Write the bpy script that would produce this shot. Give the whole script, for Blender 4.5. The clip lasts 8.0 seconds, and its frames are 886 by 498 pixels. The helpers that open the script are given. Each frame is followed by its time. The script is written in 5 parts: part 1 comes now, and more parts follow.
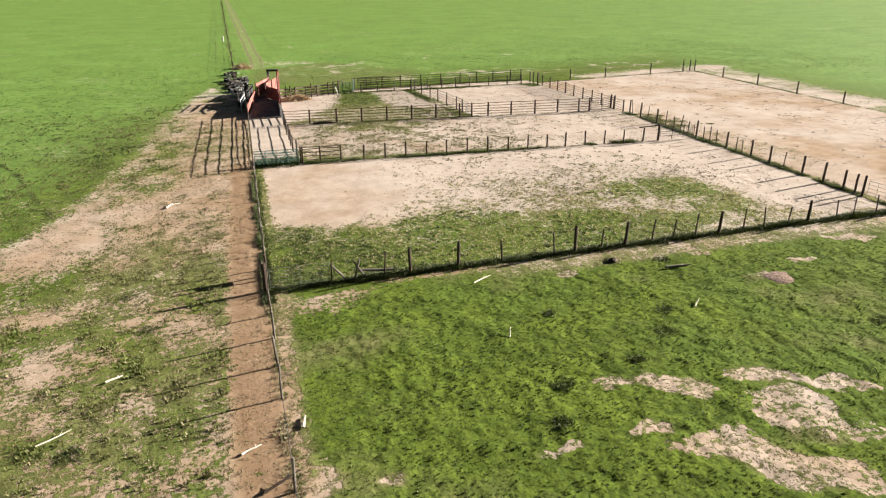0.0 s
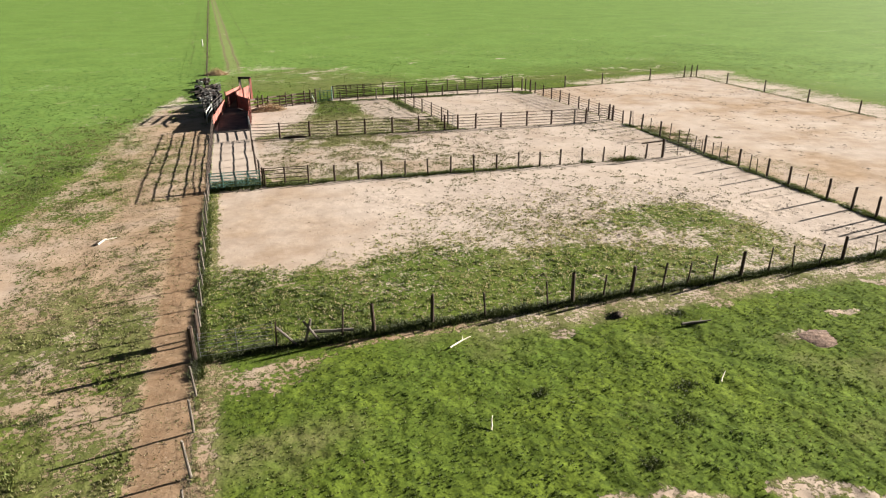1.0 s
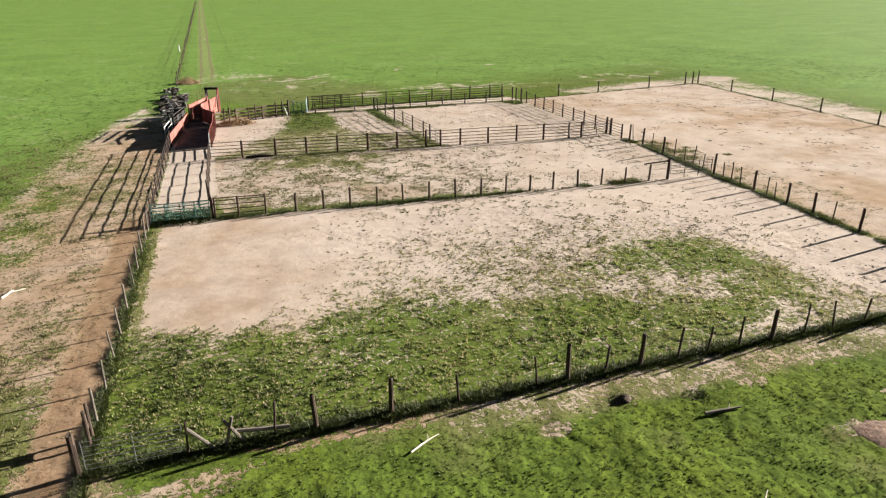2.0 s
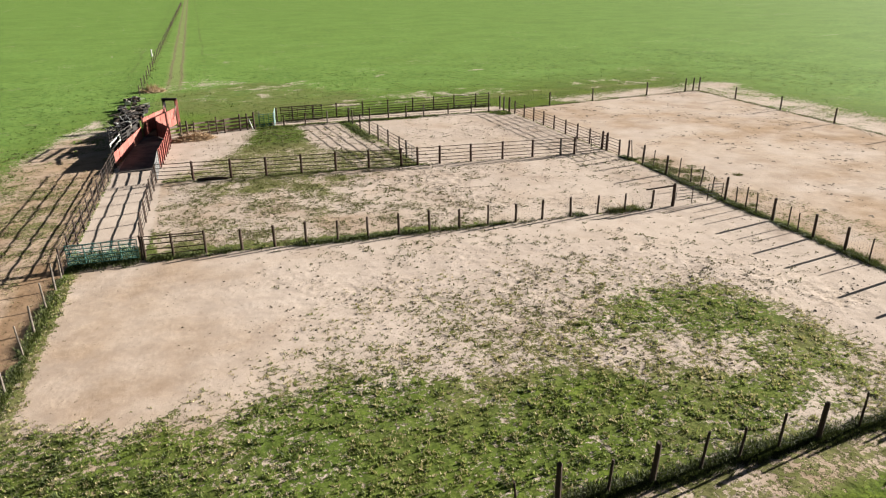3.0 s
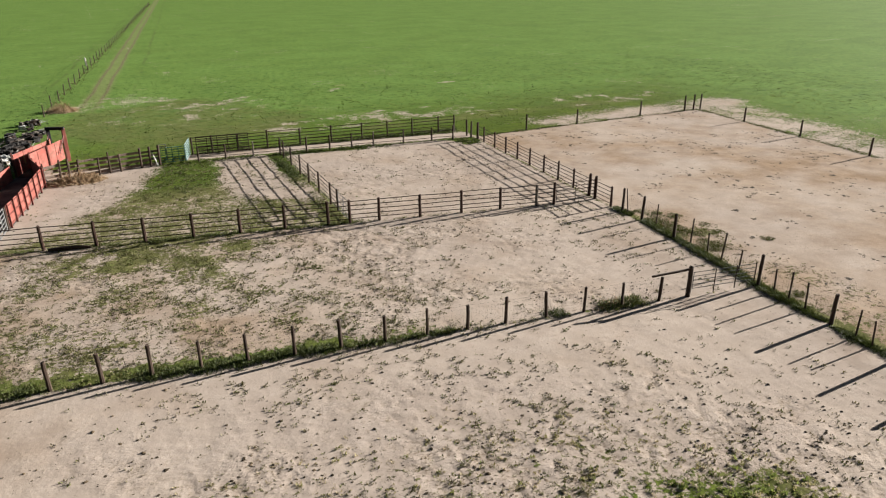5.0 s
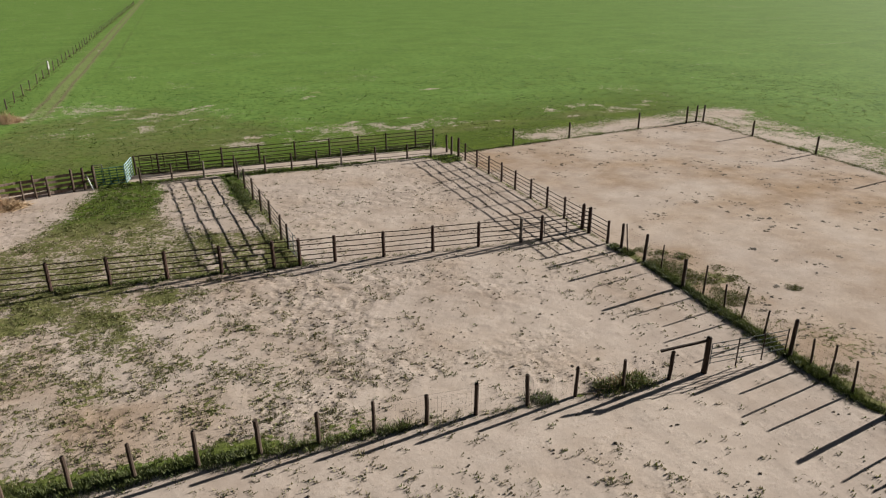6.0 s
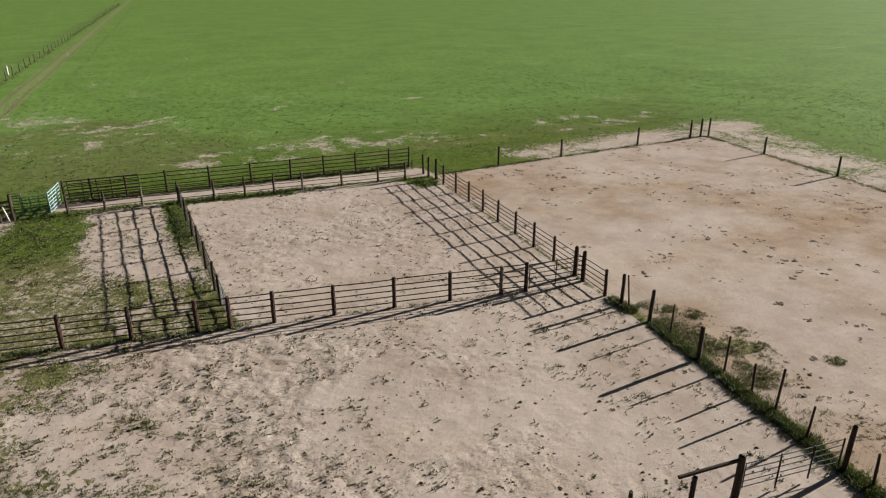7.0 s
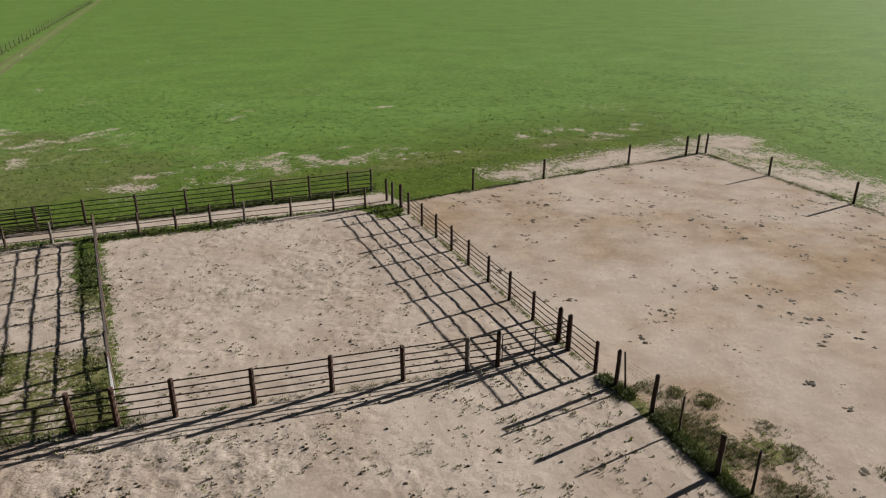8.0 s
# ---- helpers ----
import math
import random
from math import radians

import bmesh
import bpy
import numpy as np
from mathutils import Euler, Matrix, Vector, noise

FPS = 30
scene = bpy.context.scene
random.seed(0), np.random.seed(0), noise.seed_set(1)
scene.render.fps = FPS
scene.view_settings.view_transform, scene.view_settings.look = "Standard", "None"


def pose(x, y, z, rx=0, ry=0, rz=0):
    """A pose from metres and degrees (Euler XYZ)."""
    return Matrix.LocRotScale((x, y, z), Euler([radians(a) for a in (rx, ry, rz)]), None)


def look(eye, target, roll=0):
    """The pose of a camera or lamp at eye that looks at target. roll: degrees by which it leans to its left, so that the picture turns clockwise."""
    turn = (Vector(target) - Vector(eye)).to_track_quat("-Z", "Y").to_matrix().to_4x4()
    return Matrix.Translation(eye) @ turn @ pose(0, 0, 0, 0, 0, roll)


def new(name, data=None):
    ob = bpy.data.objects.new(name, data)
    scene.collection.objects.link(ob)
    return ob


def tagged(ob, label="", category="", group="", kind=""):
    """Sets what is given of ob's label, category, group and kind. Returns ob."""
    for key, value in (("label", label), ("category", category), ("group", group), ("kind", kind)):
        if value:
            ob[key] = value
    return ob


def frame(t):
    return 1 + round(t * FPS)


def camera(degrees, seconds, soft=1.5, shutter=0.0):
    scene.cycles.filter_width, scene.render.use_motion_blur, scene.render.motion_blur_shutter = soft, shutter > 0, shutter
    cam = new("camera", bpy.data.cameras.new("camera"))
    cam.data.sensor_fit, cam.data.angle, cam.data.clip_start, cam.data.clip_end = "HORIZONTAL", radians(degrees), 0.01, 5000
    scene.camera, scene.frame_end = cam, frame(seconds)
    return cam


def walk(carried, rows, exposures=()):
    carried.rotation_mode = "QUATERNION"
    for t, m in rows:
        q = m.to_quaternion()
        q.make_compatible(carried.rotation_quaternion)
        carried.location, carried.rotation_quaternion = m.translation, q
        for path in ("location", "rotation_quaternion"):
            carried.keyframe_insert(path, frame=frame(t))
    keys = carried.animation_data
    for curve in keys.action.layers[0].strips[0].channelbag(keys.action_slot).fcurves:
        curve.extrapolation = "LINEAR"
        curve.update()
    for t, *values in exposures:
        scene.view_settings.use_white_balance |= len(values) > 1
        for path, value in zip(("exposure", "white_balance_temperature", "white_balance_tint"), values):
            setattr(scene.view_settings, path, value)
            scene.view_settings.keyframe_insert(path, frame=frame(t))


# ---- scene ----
# ---------------------------------------------------------------- camera
cam = camera(66.0, 8.0, soft=1.2)
PATH = [
    (0, (0.236, -0.074, 14.583), (0.991, 1.615, 13.822), -0.3),
    (0.5, (1.996, 2.659, 14.501), (2.758, 4.345, 13.741), -0.3),
    (1, (3.863, 5.416, 14.414), (4.632, 7.099, 13.656), -0.3),
    (1.5, (5.737, 8.158, 14.38), (6.513, 9.839, 13.622), -0.4),
    (2, (7.72, 10.921, 14.294), (8.502, 12.601, 13.54), -0.5),
    (3.5, (13.841, 19.226, 14.106), (14.646, 20.895, 13.354), -0.6),
    (4, (15.97, 21.949, 14.145), (16.782, 23.615, 13.391), -0.6),
    (4.5, (18.076, 24.674, 14.144), (18.897, 26.335, 13.39), -0.6),
    (6, (24.474, 32.804, 13.957), (25.321, 34.452, 13.204), -0.3),
    (6.5, (26.667, 35.462, 13.865), (27.518, 37.109, 13.114), -0.3),
    (7, (28.819, 38.149, 13.839), (29.679, 39.792, 13.088), -0.2),
    (7.5, (30.929, 40.813, 13.839), (31.799, 42.448, 13.087), 0.0),
    (8, (33.034, 43.446, 13.836), (33.93, 45.068, 13.082), 0.2),
]
walk(cam, [(t, look(eye, target, roll)) for t, eye, target, roll in PATH],
     exposures=[(0, 2.46, 6750, 10), (1.2, 2.36, 6750, 10), (2, 2.31, 6700, 10), (4.5, 1.97, 6550, 10), (6, 1.61, 6500, 10), (7, 1.57, 6450, 10), (8, 1.52, 6400, 9)])

# ---------------------------------------------------------------- light
SUN_UP, SUN_TURN = 16.3, 2.0          # degrees above the ground, degrees from +x towards +y
world = bpy.data.worlds.new("sky")
scene.world = world
world.use_nodes = True
sky = world.node_tree.nodes.new("ShaderNodeTexSky")
sky.sky_type = "NISHITA"
sky.sun_disc = False
sky.sun_elevation = radians(SUN_UP)
sky.sun_rotation = radians(90 - SUN_TURN)
sky.dust_density = 1.5
back = world.node_tree.nodes["Background"]
back.inputs["Strength"].default_value = 0.0105
world.node_tree.links.new(sky.outputs["Color"], back.inputs["Color"])
lamp = bpy.data.lights.new("sun", "SUN")
lamp.energy, lamp.angle, lamp.color = 5.0, radians(0.53), (1.0, 0.96, 0.87)
sun = new("sun", lamp)
to_sun = Vector((math.cos(radians(SUN_UP)) * math.cos(radians(SUN_TURN)),
                 math.cos(radians(SUN_UP)) * math.sin(radians(SUN_TURN)), math.sin(radians(SUN_UP))))
sun.matrix_world = look(to_sun * 100, (0, 0, 0))


# ---------------------------------------------------------------- materials
class Mat:
    """A node material with short ways to add nodes."""

    def __init__(self, name, rough=0.9, metal=0.0):
        self.m = bpy.data.materials.new(name)
        self.m.use_nodes = True
        self.t = self.m.node_tree
        self.b = self.t.nodes["Principled BSDF"]
        self.b.inputs["Roughness"].default_value = rough
        self.b.inputs["Metallic"].default_value = metal
        self.b.inputs["Specular IOR Level"].default_value = 0.25

    def put(self, socket, value):
        if isinstance(value, bpy.types.NodeSocket):
            self.t.links.new(value, socket)
        else:
            socket.default_value = value

    def place(self, kind="Object"):
        return self.t.nodes.new("ShaderNodeTexCoord").outputs[kind]

    def world_place(self):
        return self.t.nodes.new("ShaderNodeNewGeometry").outputs["Position"]

    def stretch(self, vec, scale):
        n = self.t.nodes.new("ShaderNodeMapping")
        self.put(n.inputs["Vector"], vec)
        n.inputs["Scale"].default_value = scale
        return n.outputs[0]

    def noise(self, vec, scale, detail=4, rough=0.6, warp=0.0):
        n = self.t.nodes.new("ShaderNodeTexNoise")
        self.put(n.inputs["Vector"], vec)
        n.inputs["Scale"].default_value = scale
        n.inputs["Detail"].default_value = detail
        n.inputs["Roughness"].default_value = rough
        n.inputs["Distortion"].default_value = warp
        return n.outputs["Fac"]

    def cells(self, vec, scale):
        n = self.t.nodes.new("ShaderNodeTexVoronoi")
        self.put(n.inputs["Vector"], vec)
        n.inputs["Scale"].default_value = scale
        return n.outputs["Distance"]

    def step(self, value, lo, hi, a=0.0, b=1.0):
        n = self.t.nodes.new("ShaderNodeMapRange")
        n.interpolation_type = "SMOOTHSTEP"
        for key, v in zip(("Value", "From Min", "From Max", "To Min", "To Max"), (value, lo, hi, a, b)):
            self.put(n.inputs[key], v)
        return n.outputs[0]

    def math(self, op, a, b=0.0):
        n = self.t.nodes.new("ShaderNodeMath")
        n.operation = op
        self.put(n.inputs[0], a)
        self.put(n.inputs[1], b)
        return n.outputs[0]

    def mix(self, fac, a, b, kind="MIX"):
        n = self.t.nodes.new("ShaderNodeMix")
        n.data_type, n.blend_type = "RGBA", kind
        self.put(n.inputs["Factor"], fac)
        for s, v in ((n.inputs[6], a), (n.inputs[7], b)):
            self.put(s, (*v, 1) if isinstance(v, tuple) and len(v) == 3 else v)
        return n.outputs[2]

    def attr(self, name):
        n = self.t.nodes.new("ShaderNodeAttribute")
        n.attribute_name = name
        return n.outputs["Fac"]

    def random(self):
        return self.t.nodes.new("ShaderNodeObjectInfo").outputs["Random"]

    def island(self):
        return self.t.nodes.new("ShaderNodeNewGeometry").outputs["Random Per Island"]

    def colour(self, value):
        self.put(self.b.inputs["Base Color"], (*value, 1) if isinstance(value, tuple) else value)

    def bump(self, height, strength, distance, after=None):
        n = self.t.nodes.new("ShaderNodeBump")
        n.inputs["Strength"].default_value = strength
        n.inputs["Distance"].default_value = distance
        self.put(n.inputs["Height"], height)
        if after is not None:
            self.put(n.inputs["Normal"], after)
        self.t.links.new(n.outputs[0], self.b.inputs["Normal"])
        return n.outputs[0]


def wood(name, dark, light, rough=0.85):
    """Weathered timber, grain along z of the piece."""
    k = Mat(name, rough)
    p = k.place()
    grain = k.noise(k.stretch(p, (22, 22, 1.6)), 1.0, 5, 0.65)
    blot = k.noise(p, 2.2, 3)
    c = k.mix(k.step(grain, 0.3, 0.72), dark, light)
    c = k.mix(k.step(blot, 0.42, 0.75, 0, 0.55), c, tuple(v * 0.55 for v in dark))
    c = k.mix(k.math("MULTIPLY", k.random(), 0.3), c, tuple(v * 1.2 for v in light))
    k.colour(c)
    k.bump(grain, 0.6, 0.012)
    return k.m


def steel(name, paint, rust, amount=0.5, rough=0.55):
    """Painted steel with patches of rust."""
    k = Mat(name, rough, 0.0)
    p = k.place()
    n = k.noise(p, 5.0, 6, 0.7)
    f = k.step(n, 0.62 - 0.3 * amount, 0.72 - 0.2 * amount)
    c = k.mix(f, paint, rust)
    c = k.mix(k.math("MULTIPLY", k.random(), 0.35), c, tuple(v * 0.6 for v in rust))
    k.colour(c)
    k.put(k.b.inputs["Roughness"], k.step(f, 0, 1, rough, 0.9))
    k.bump(n, 0.25, 0.004)
    return k.m


M_POST = wood("creosoted_post_wood", (0.02, 0.013, 0.01), (0.062, 0.041, 0.03))
M_BROWN = wood("red_brown_post_wood", (0.02, 0.011, 0.009), (0.054, 0.028, 0.02))
M_GREY = wood("silvered_post_wood", (0.06, 0.05, 0.043), (0.15, 0.128, 0.11))
M_BOARD = wood("weathered_board_wood", (0.08, 0.055, 0.044), (0.24, 0.185, 0.155))
M_PIPE = steel("rusty_pipe", (0.02, 0.015, 0.013), (0.042, 0.024, 0.018), 0.6, 0.85)
M_WIRE = steel("galvanised_wire", (0.032, 0.029, 0.027), (0.03, 0.024, 0.02), 0.5)


def faded_red():
    """Sun-bleached red paint, scraped and muddy."""
    k = Mat("faded_red_paint", 0.8)
    p = k.world_place()
    base = k.mix(k.step(k.noise(p, 0.9, 4), 0.35, 0.7), (0.2, 0.05, 0.041), (0.3, 0.108, 0.09))
    base = k.mix(k.step(k.noise(k.stretch(p, (3, 3, 0.7)), 2.0, 5, 0.7), 0.5, 0.7, 0, 0.75), base, (0.1, 0.045, 0.034))
    base = k.mix(k.step(k.noise(p, 7.0, 5, 0.75), 0.56, 0.68, 0, 0.8), base, (0.16, 0.095, 0.07))
    base = k.mix(k.step(k.noise(k.stretch(p, (1, 1, 2.2)), 1.3, 6, 0.75), 0.49, 0.6, 0, 0.8), base, (0.1, 0.052, 0.04))
    base = k.mix(k.step(k.noise(p, 2.6, 5, 0.7), 0.62, 0.7, 0, 0.6), base, (0.36, 0.24, 0.21))
    base = k.mix(k.math("MULTIPLY", k.random(), 0.35), base, (0.17, 0.035, 0.026))
    k.colour(base)
    k.bump(k.noise(p, 3.0, 3), 0.3, 0.02)
    return k.m


M_RED = faded_red()
M_REDDARK = steel("dark_red_paint", (0.11, 0.026, 0.021), (0.07, 0.03, 0.024), 0.5)
M_TEAL = steel("teal_gate_paint", (0.1, 0.27, 0.25), (0.09, 0.15, 0.135), 0.35)
M_PALE = steel("pale_blue_gate_paint", (0.2, 0.3, 0.31), (0.15, 0.16, 0.16), 0.4)
M_WHITE = steel("white_paint", (0.5, 0.5, 0.49), (0.28, 0.26, 0.24), 0.25)
M_BLACK = steel("black_machine_steel", (0.016, 0.015, 0.016), (0.035, 0.025, 0.021), 0.35, 0.85)
M_DULL = steel("dull_grey_gate_steel", (0.075, 0.09, 0.092), (0.06, 0.05, 0.045), 0.4, 0.8)
M_GALV = steel("dull_galvanised_steel", (0.16, 0.165, 0.17), (0.11, 0.09, 0.08), 0.3, 0.7)


# ---------------------------------------------------------------- plan
def line(p, q):
    """y of the straight line through p and q."""
    k = (q[1] - p[1]) / (q[0] - p[0])
    return lambda x: p[1] + k * (x - p[0])


y_a = line((4.55, 31.0), (36.6, 26.87))         # front wire fence
y_b = line((11.77, 53.85), (47.0, 47.1))        # second fence
y_m = line((13.6, 69.1), (45.65, 61.95))        # pipe fence across
y_f = line((26.8, 84.7), (50.6, 81.3))          # inner side of the far lane
y_g = line((28.3, 87.1), (50.3, 84.8))          # outer side of the far lane


def x_l(y):
    return np.interp(y, [-60, 19.7, 53.6, 75.3, 90], [-6.5, 3.15, 7.95, 11.1, 15.0])


def x_r(y):
    return np.interp(y, [20, 28.9, 39.9, 47.1, 58.6, 61.9, 80.6], [44.0, 44.65, 46.1, 47.0, 48.45, 48.75, 50.5])


def x_n(y):
    return np.interp(y, [-20, 49, 60, 67.4, 74.4, 81.3], [67.0, 73.9, 75.2, 76.6, 77.5, 78.5])


TRACK_K, TRACK_C = 0.1178, 5.75       # the far track: x = K y + C


def vnoise(x, y, size, seed=0):
    """Smooth random field in 0..1, vectorised."""
    x, y = np.asarray(x) / size, np.asarray(y) / size
    i, j = np.floor(x), np.floor(y)
    u, v = x - i, y - j
    u, v = u * u * (3 - 2 * u), v * v * (3 - 2 * v)

    def h(a, b):
        s = np.sin(a * 127.1 + b * 311.7 + seed * 74.7) * 43758.5453
        return s - np.floor(s)
    return (h(i, j) * (1 - u) + h(i + 1, j) * u) * (1 - v) + (h(i, j + 1) * (1 - u) + h(i + 1, j + 1) * u) * v


def fbm(x, y, size, seed=0, octaves=4):
    s, a, w = 0, 1.0, 0
    for k in range(octaves):
        s = s + a * vnoise(x, y, size / 2 ** k, seed + k * 3)
        w += a
        a *= 0.55
    return s / w


def ramp(v, lo, hi):
    t = np.clip((v - lo) / (hi - lo), 0, 1)
    return t * t * (3 - 2 * t)


def blob(x, y, cx, cy, rx, ry, turn=0.0):
    """1 at the middle of an ellipse, 0 outside."""
    c, s = math.cos(radians(turn)), math.sin(radians(turn))
    u, v = (x - cx) * c + (y - cy) * s, -(x - cx) * s + (y - cy) * c
    return 1 - ramp(np.sqrt((u / rx) ** 2 + (v / ry) ** 2), 0.55, 1.1)


def zones(x, y):
    """Bare soil (0 grass to 1 bare), warmth of the soil, lushness of the grass."""
    n1, n2, n3 = fbm(x, y, 6, 1), fbm(x, y, 1.6, 5), fbm(x, y, 22, 9)
    wx = x + (fbm(x, y, 3.5, 41) - 0.5) * 4.2 + (n2 - 0.5) * 1.4
    wy = y + (fbm(x, y, 3.5, 47) - 0.5) * 3.2 + (fbm(x, y, 1.3, 53) - 0.5) * 1.4
    wob = (n1 - 0.5) * 2.2 + (n2 - 0.5) * 0.9
    da, db, dm = y - y_a(x), y - y_b(x), y - y_m(x)
    dl, dr, dn = x - x_l(y), x - x_r(y), x - x_n(y)
    df, dg = y - y_f(x), y - y_g(x)
    dd = x - (32.67 + (y - 64.75) * 0.03)
    soil = 0.05 + 0.28 * ramp(n1, 0.5, 0.8)
    warm = np.full_like(x, 0.25)
    lush = 0.55 + 0.5 * (n3 - 0.5)

    def lay(field, value, mask):
        return field * (1 - mask) + value * mask

    # front pasture with its bare patches
    front = ramp(-da, -0.2, 0.2) * ramp(dl, -0.2, 0.2)
    bareish = np.maximum.reduce([
        blob(wx, wy, 17.0, 16.3, 2.5, 0.8, -45), blob(wx, wy, 17.2, 11.9, 4.2, 1.35, -42), 0.8 * blob(wx, wy, 14.4, 15.2, 1.0, 0.6), blob(wx, wy, 20.4, 13.0, 1.9, 1.4, -20),
        blob(wx, wy, 21.8, 14.7, 1.7, 0.8, -25), 0.8 * blob(wx, wy, 20.3, 15.6, 1.1, 0.6), blob(wx, wy, 23.8, 14.4, 1.3, 0.6), 0.7 * blob(wx, wy, 21.7, 11.6, 1.4, 0.8, -30),
        blob(wx, wy, 3.6, 17.0, 0.9, 0.6), 0.8 * blob(wx, wy, 6.1, 15.4, 0.9, 0.7), 0.85 * blob(wx, wy, 11.1, 14.3, 1.2, 0.7),
        0.7 * blob(wx, wy, 28.2, 21.7, 1.3, 0.8), 0.9 * blob(x, y, 19.1, 26.5, 0.8, 0.5), 0.9 * blob(x, y, 27.3, 25.7, 0.9, 0.5), blob(wx, wy, 32.0, 22.8, 1.4, 0.7), blob(wx, wy, 37.0, 23.9, 1.5, 0.8)])
    spots = ramp(bareish + 1.0 * (fbm(x, y, 1.5, 101, 4) - 0.5), 0.3, 0.85)
    soil = lay(soil, 0.07 * n1 + 0.6 * spots, front)
    warm = lay(warm, 0.5, front)
    lush = lay(lush, 0.54 - 1.2 * (n1 - 0.5) + 0.9 * (n3 - 0.5) + 0.7 * (fbm(x, y, 2.2, 113) - 0.5) - 0.45 * bareish, front)
    by_l = front * (1 - ramp(dl + wob * 0.5, 0.5, 1.5))
    soil = lay(soil, 0.56 + 0.5 * (n1 - 0.5), by_l)
    warm = lay(warm, 0.75, by_l)
    lush = lay(lush, 0.1, by_l)
    soil = lay(soil, 0.62, front * ramp(da + wob * 0.3, -1.5, -0.5) * ramp(n1, 0.35, 0.55))
    warm = lay(warm, 0.8, front * ramp(da, -1.6, -0.5))
    corner = front * blob(wx, wy, 7.0, 28.7, 2.6, 1.5, -10)
    soil = lay(soil, 0.55, corner)
    warm = lay(warm, 0.7, corner)
    # verge of thatch and soil, greyed to carry the fence shadow as colour
    verge = front * ramp(da + wob * 0.5, -3.2, -1.6) * ramp(x, 13, 20)
    soil = lay(soil, 0.5 + 0.4 * (n2 - 0.5), verge)
    warm = lay(warm, 0.45, verge)
    lush = lay(lush, 0.1, verge)
    # pen behind the front fence
    pen1 = ramp(da, -0.2, 0.2) * ramp(-db, -0.2, 0.2) * ramp(dl, 0, 0.5) * ramp(-dr, -0.2, 0.3)
    edge = np.interp(x, [4, 7, 10, 13.5, 16, 20, 25, 30, 35.5, 37.0, 38.2, 39.0], [41.2, 40.6, 38.8, 39.2, 40.8, 41.4, 40.6, 41.2, 40.4, 37.5, 33.0, 27.0])
    rank = np.interp(x, [4, 10, 14, 16, 18, 21, 24, 28, 31.5, 35, 36.5, 38], [40.5, 38.6, 37.6, 38.8, 38.6, 37.4, 36.8, 37.4, 38.6, 38.4, 34, 28])
    soft = np.interp(x, [4, 8, 14, 28, 35, 40], [0.9, 1.2, 4.5, 5.0, 2.8, 1.5])
    fade = np.interp(x, [8, 15, 22, 30, 40], [0.8, 2.2, 7.5, 6.5, 2.0])
    bare = ramp(y - edge + wob * 1.2, -soft, fade)
    green = np.maximum.reduce([blob(wx + wob, wy - wob, 33.4, 36.4, 4.2, 3.0, -30), 0.55 * blob(wx, wy, 34.6, 32.2, 3.6, 2.8), 0.85 * blob(wx, wy, 29.8, 36.8, 2.6, 1.2, -10), blob(wx, wy, 24.6, 33.4, 5.0, 1.9, -18), blob(wx, wy, 17.0, 35.6, 4.5, 3.2, -8),
                              0.9 * blob(wx, wy, 8.5, 35.5, 6.0, 5.0), 0.8 * blob(wx, wy, 27.0, 30.6, 8.0, 2.2, -8), 0.6 * blob(wx, wy, 30.8, 41.0, 1.2, 0.6), 0.5 * blob(wx, wy, 32.3, 42.8, 1.0, 0.5)])
    green = np.maximum(green, (1 - ramp(da + wob * 1.3, 3.5, 8.0)) * (1 - ramp(x + wob, 24, 33)))
    gaps = np.maximum(blob(wx, wy, 28.2, 34.6, 1.8, 0.8, -15), 0.8 * blob(wx, wy, 21.5, 36.6, 2.4, 0.9, -20))
    thin = 0.59 - (0.29 - 0.15 * ramp(da, 4.5, 8.5)) * green + 0.12 * gaps + 0.1 * ramp(y - rank, -2.0, 3.0) + 0.22 * (n1 - 0.5) + 0.3 * (n2 - 0.5)
    soil = lay(soil, np.maximum(thin, 0.05) + (0.985 - np.maximum(thin, 0.05)) * bare ** 2.2, pen1)
    lush = lay(lush, 0.24 + 0.4 * green - 0.1 * ramp(x, 34, 38) + 0.35 * (n2 - 0.5), pen1)
    warm = lay(warm, 0.08 + 0.4 * (1 - ramp(x + wob, 11, 23)), pen1)
    soil = lay(soil, 0.3, pen1 * (1 - ramp(dl, 0.4, 1.1)))
    # second pen
    pen2 = ramp(db, -0.2, 0.2) * ramp(-dm, -0.2, 0.2) * ramp(x - 12.5, -0.3, 0.3) * ramp(-dr, -0.2, 0.3)
    s2 = 0.72 + 0.3 * ramp(x, 22, 37) - 0.42 * blob(x, y, 22.5, 65.2, 6.0, 3.2, -12) * ramp(fbm(x, y, 2.6, 107, 5), 0.35, 0.6) + (0.5 * (n1 - 0.55) + 0.75 * (n2 - 0.5)) * (1 - ramp(x, 30, 42))
    s2 = s2 - 0.55 * (1 - ramp(db + wob * 0.4, 0.2, 1.3)) * ramp(x, 12, 14) * (1 - ramp(x, 24, 34))
    s2 = s2 - 0.3 * blob(wx, wy, 39.6, 48.9, 1.2, 0.5) - 0.6 * blob(wx, wy, 13.6, 54.2, 2.2, 0.9)
    soil = lay(soil, s2, pen2)
    warm = lay(warm, 0.22 + 0.28 * ramp(n1, 0.4, 0.65) * (1 - ramp(x, 24, 34)), pen2)
    lush = lay(lush, 0.08 + 0.25 * (n1 - 0.5) + 0.4 * (1 - ramp(db, 0.5, 2.0)), pen2)
    # far pens
    pen3 = ramp(dm, -0.2, 0.2) * ramp(-df, -0.6, 0.2) * ramp(x - np.interp(y, [67, 85], [13.5, 16.2]), -0.3, 0.3) * ramp(-dd, -0.2, 0.2)
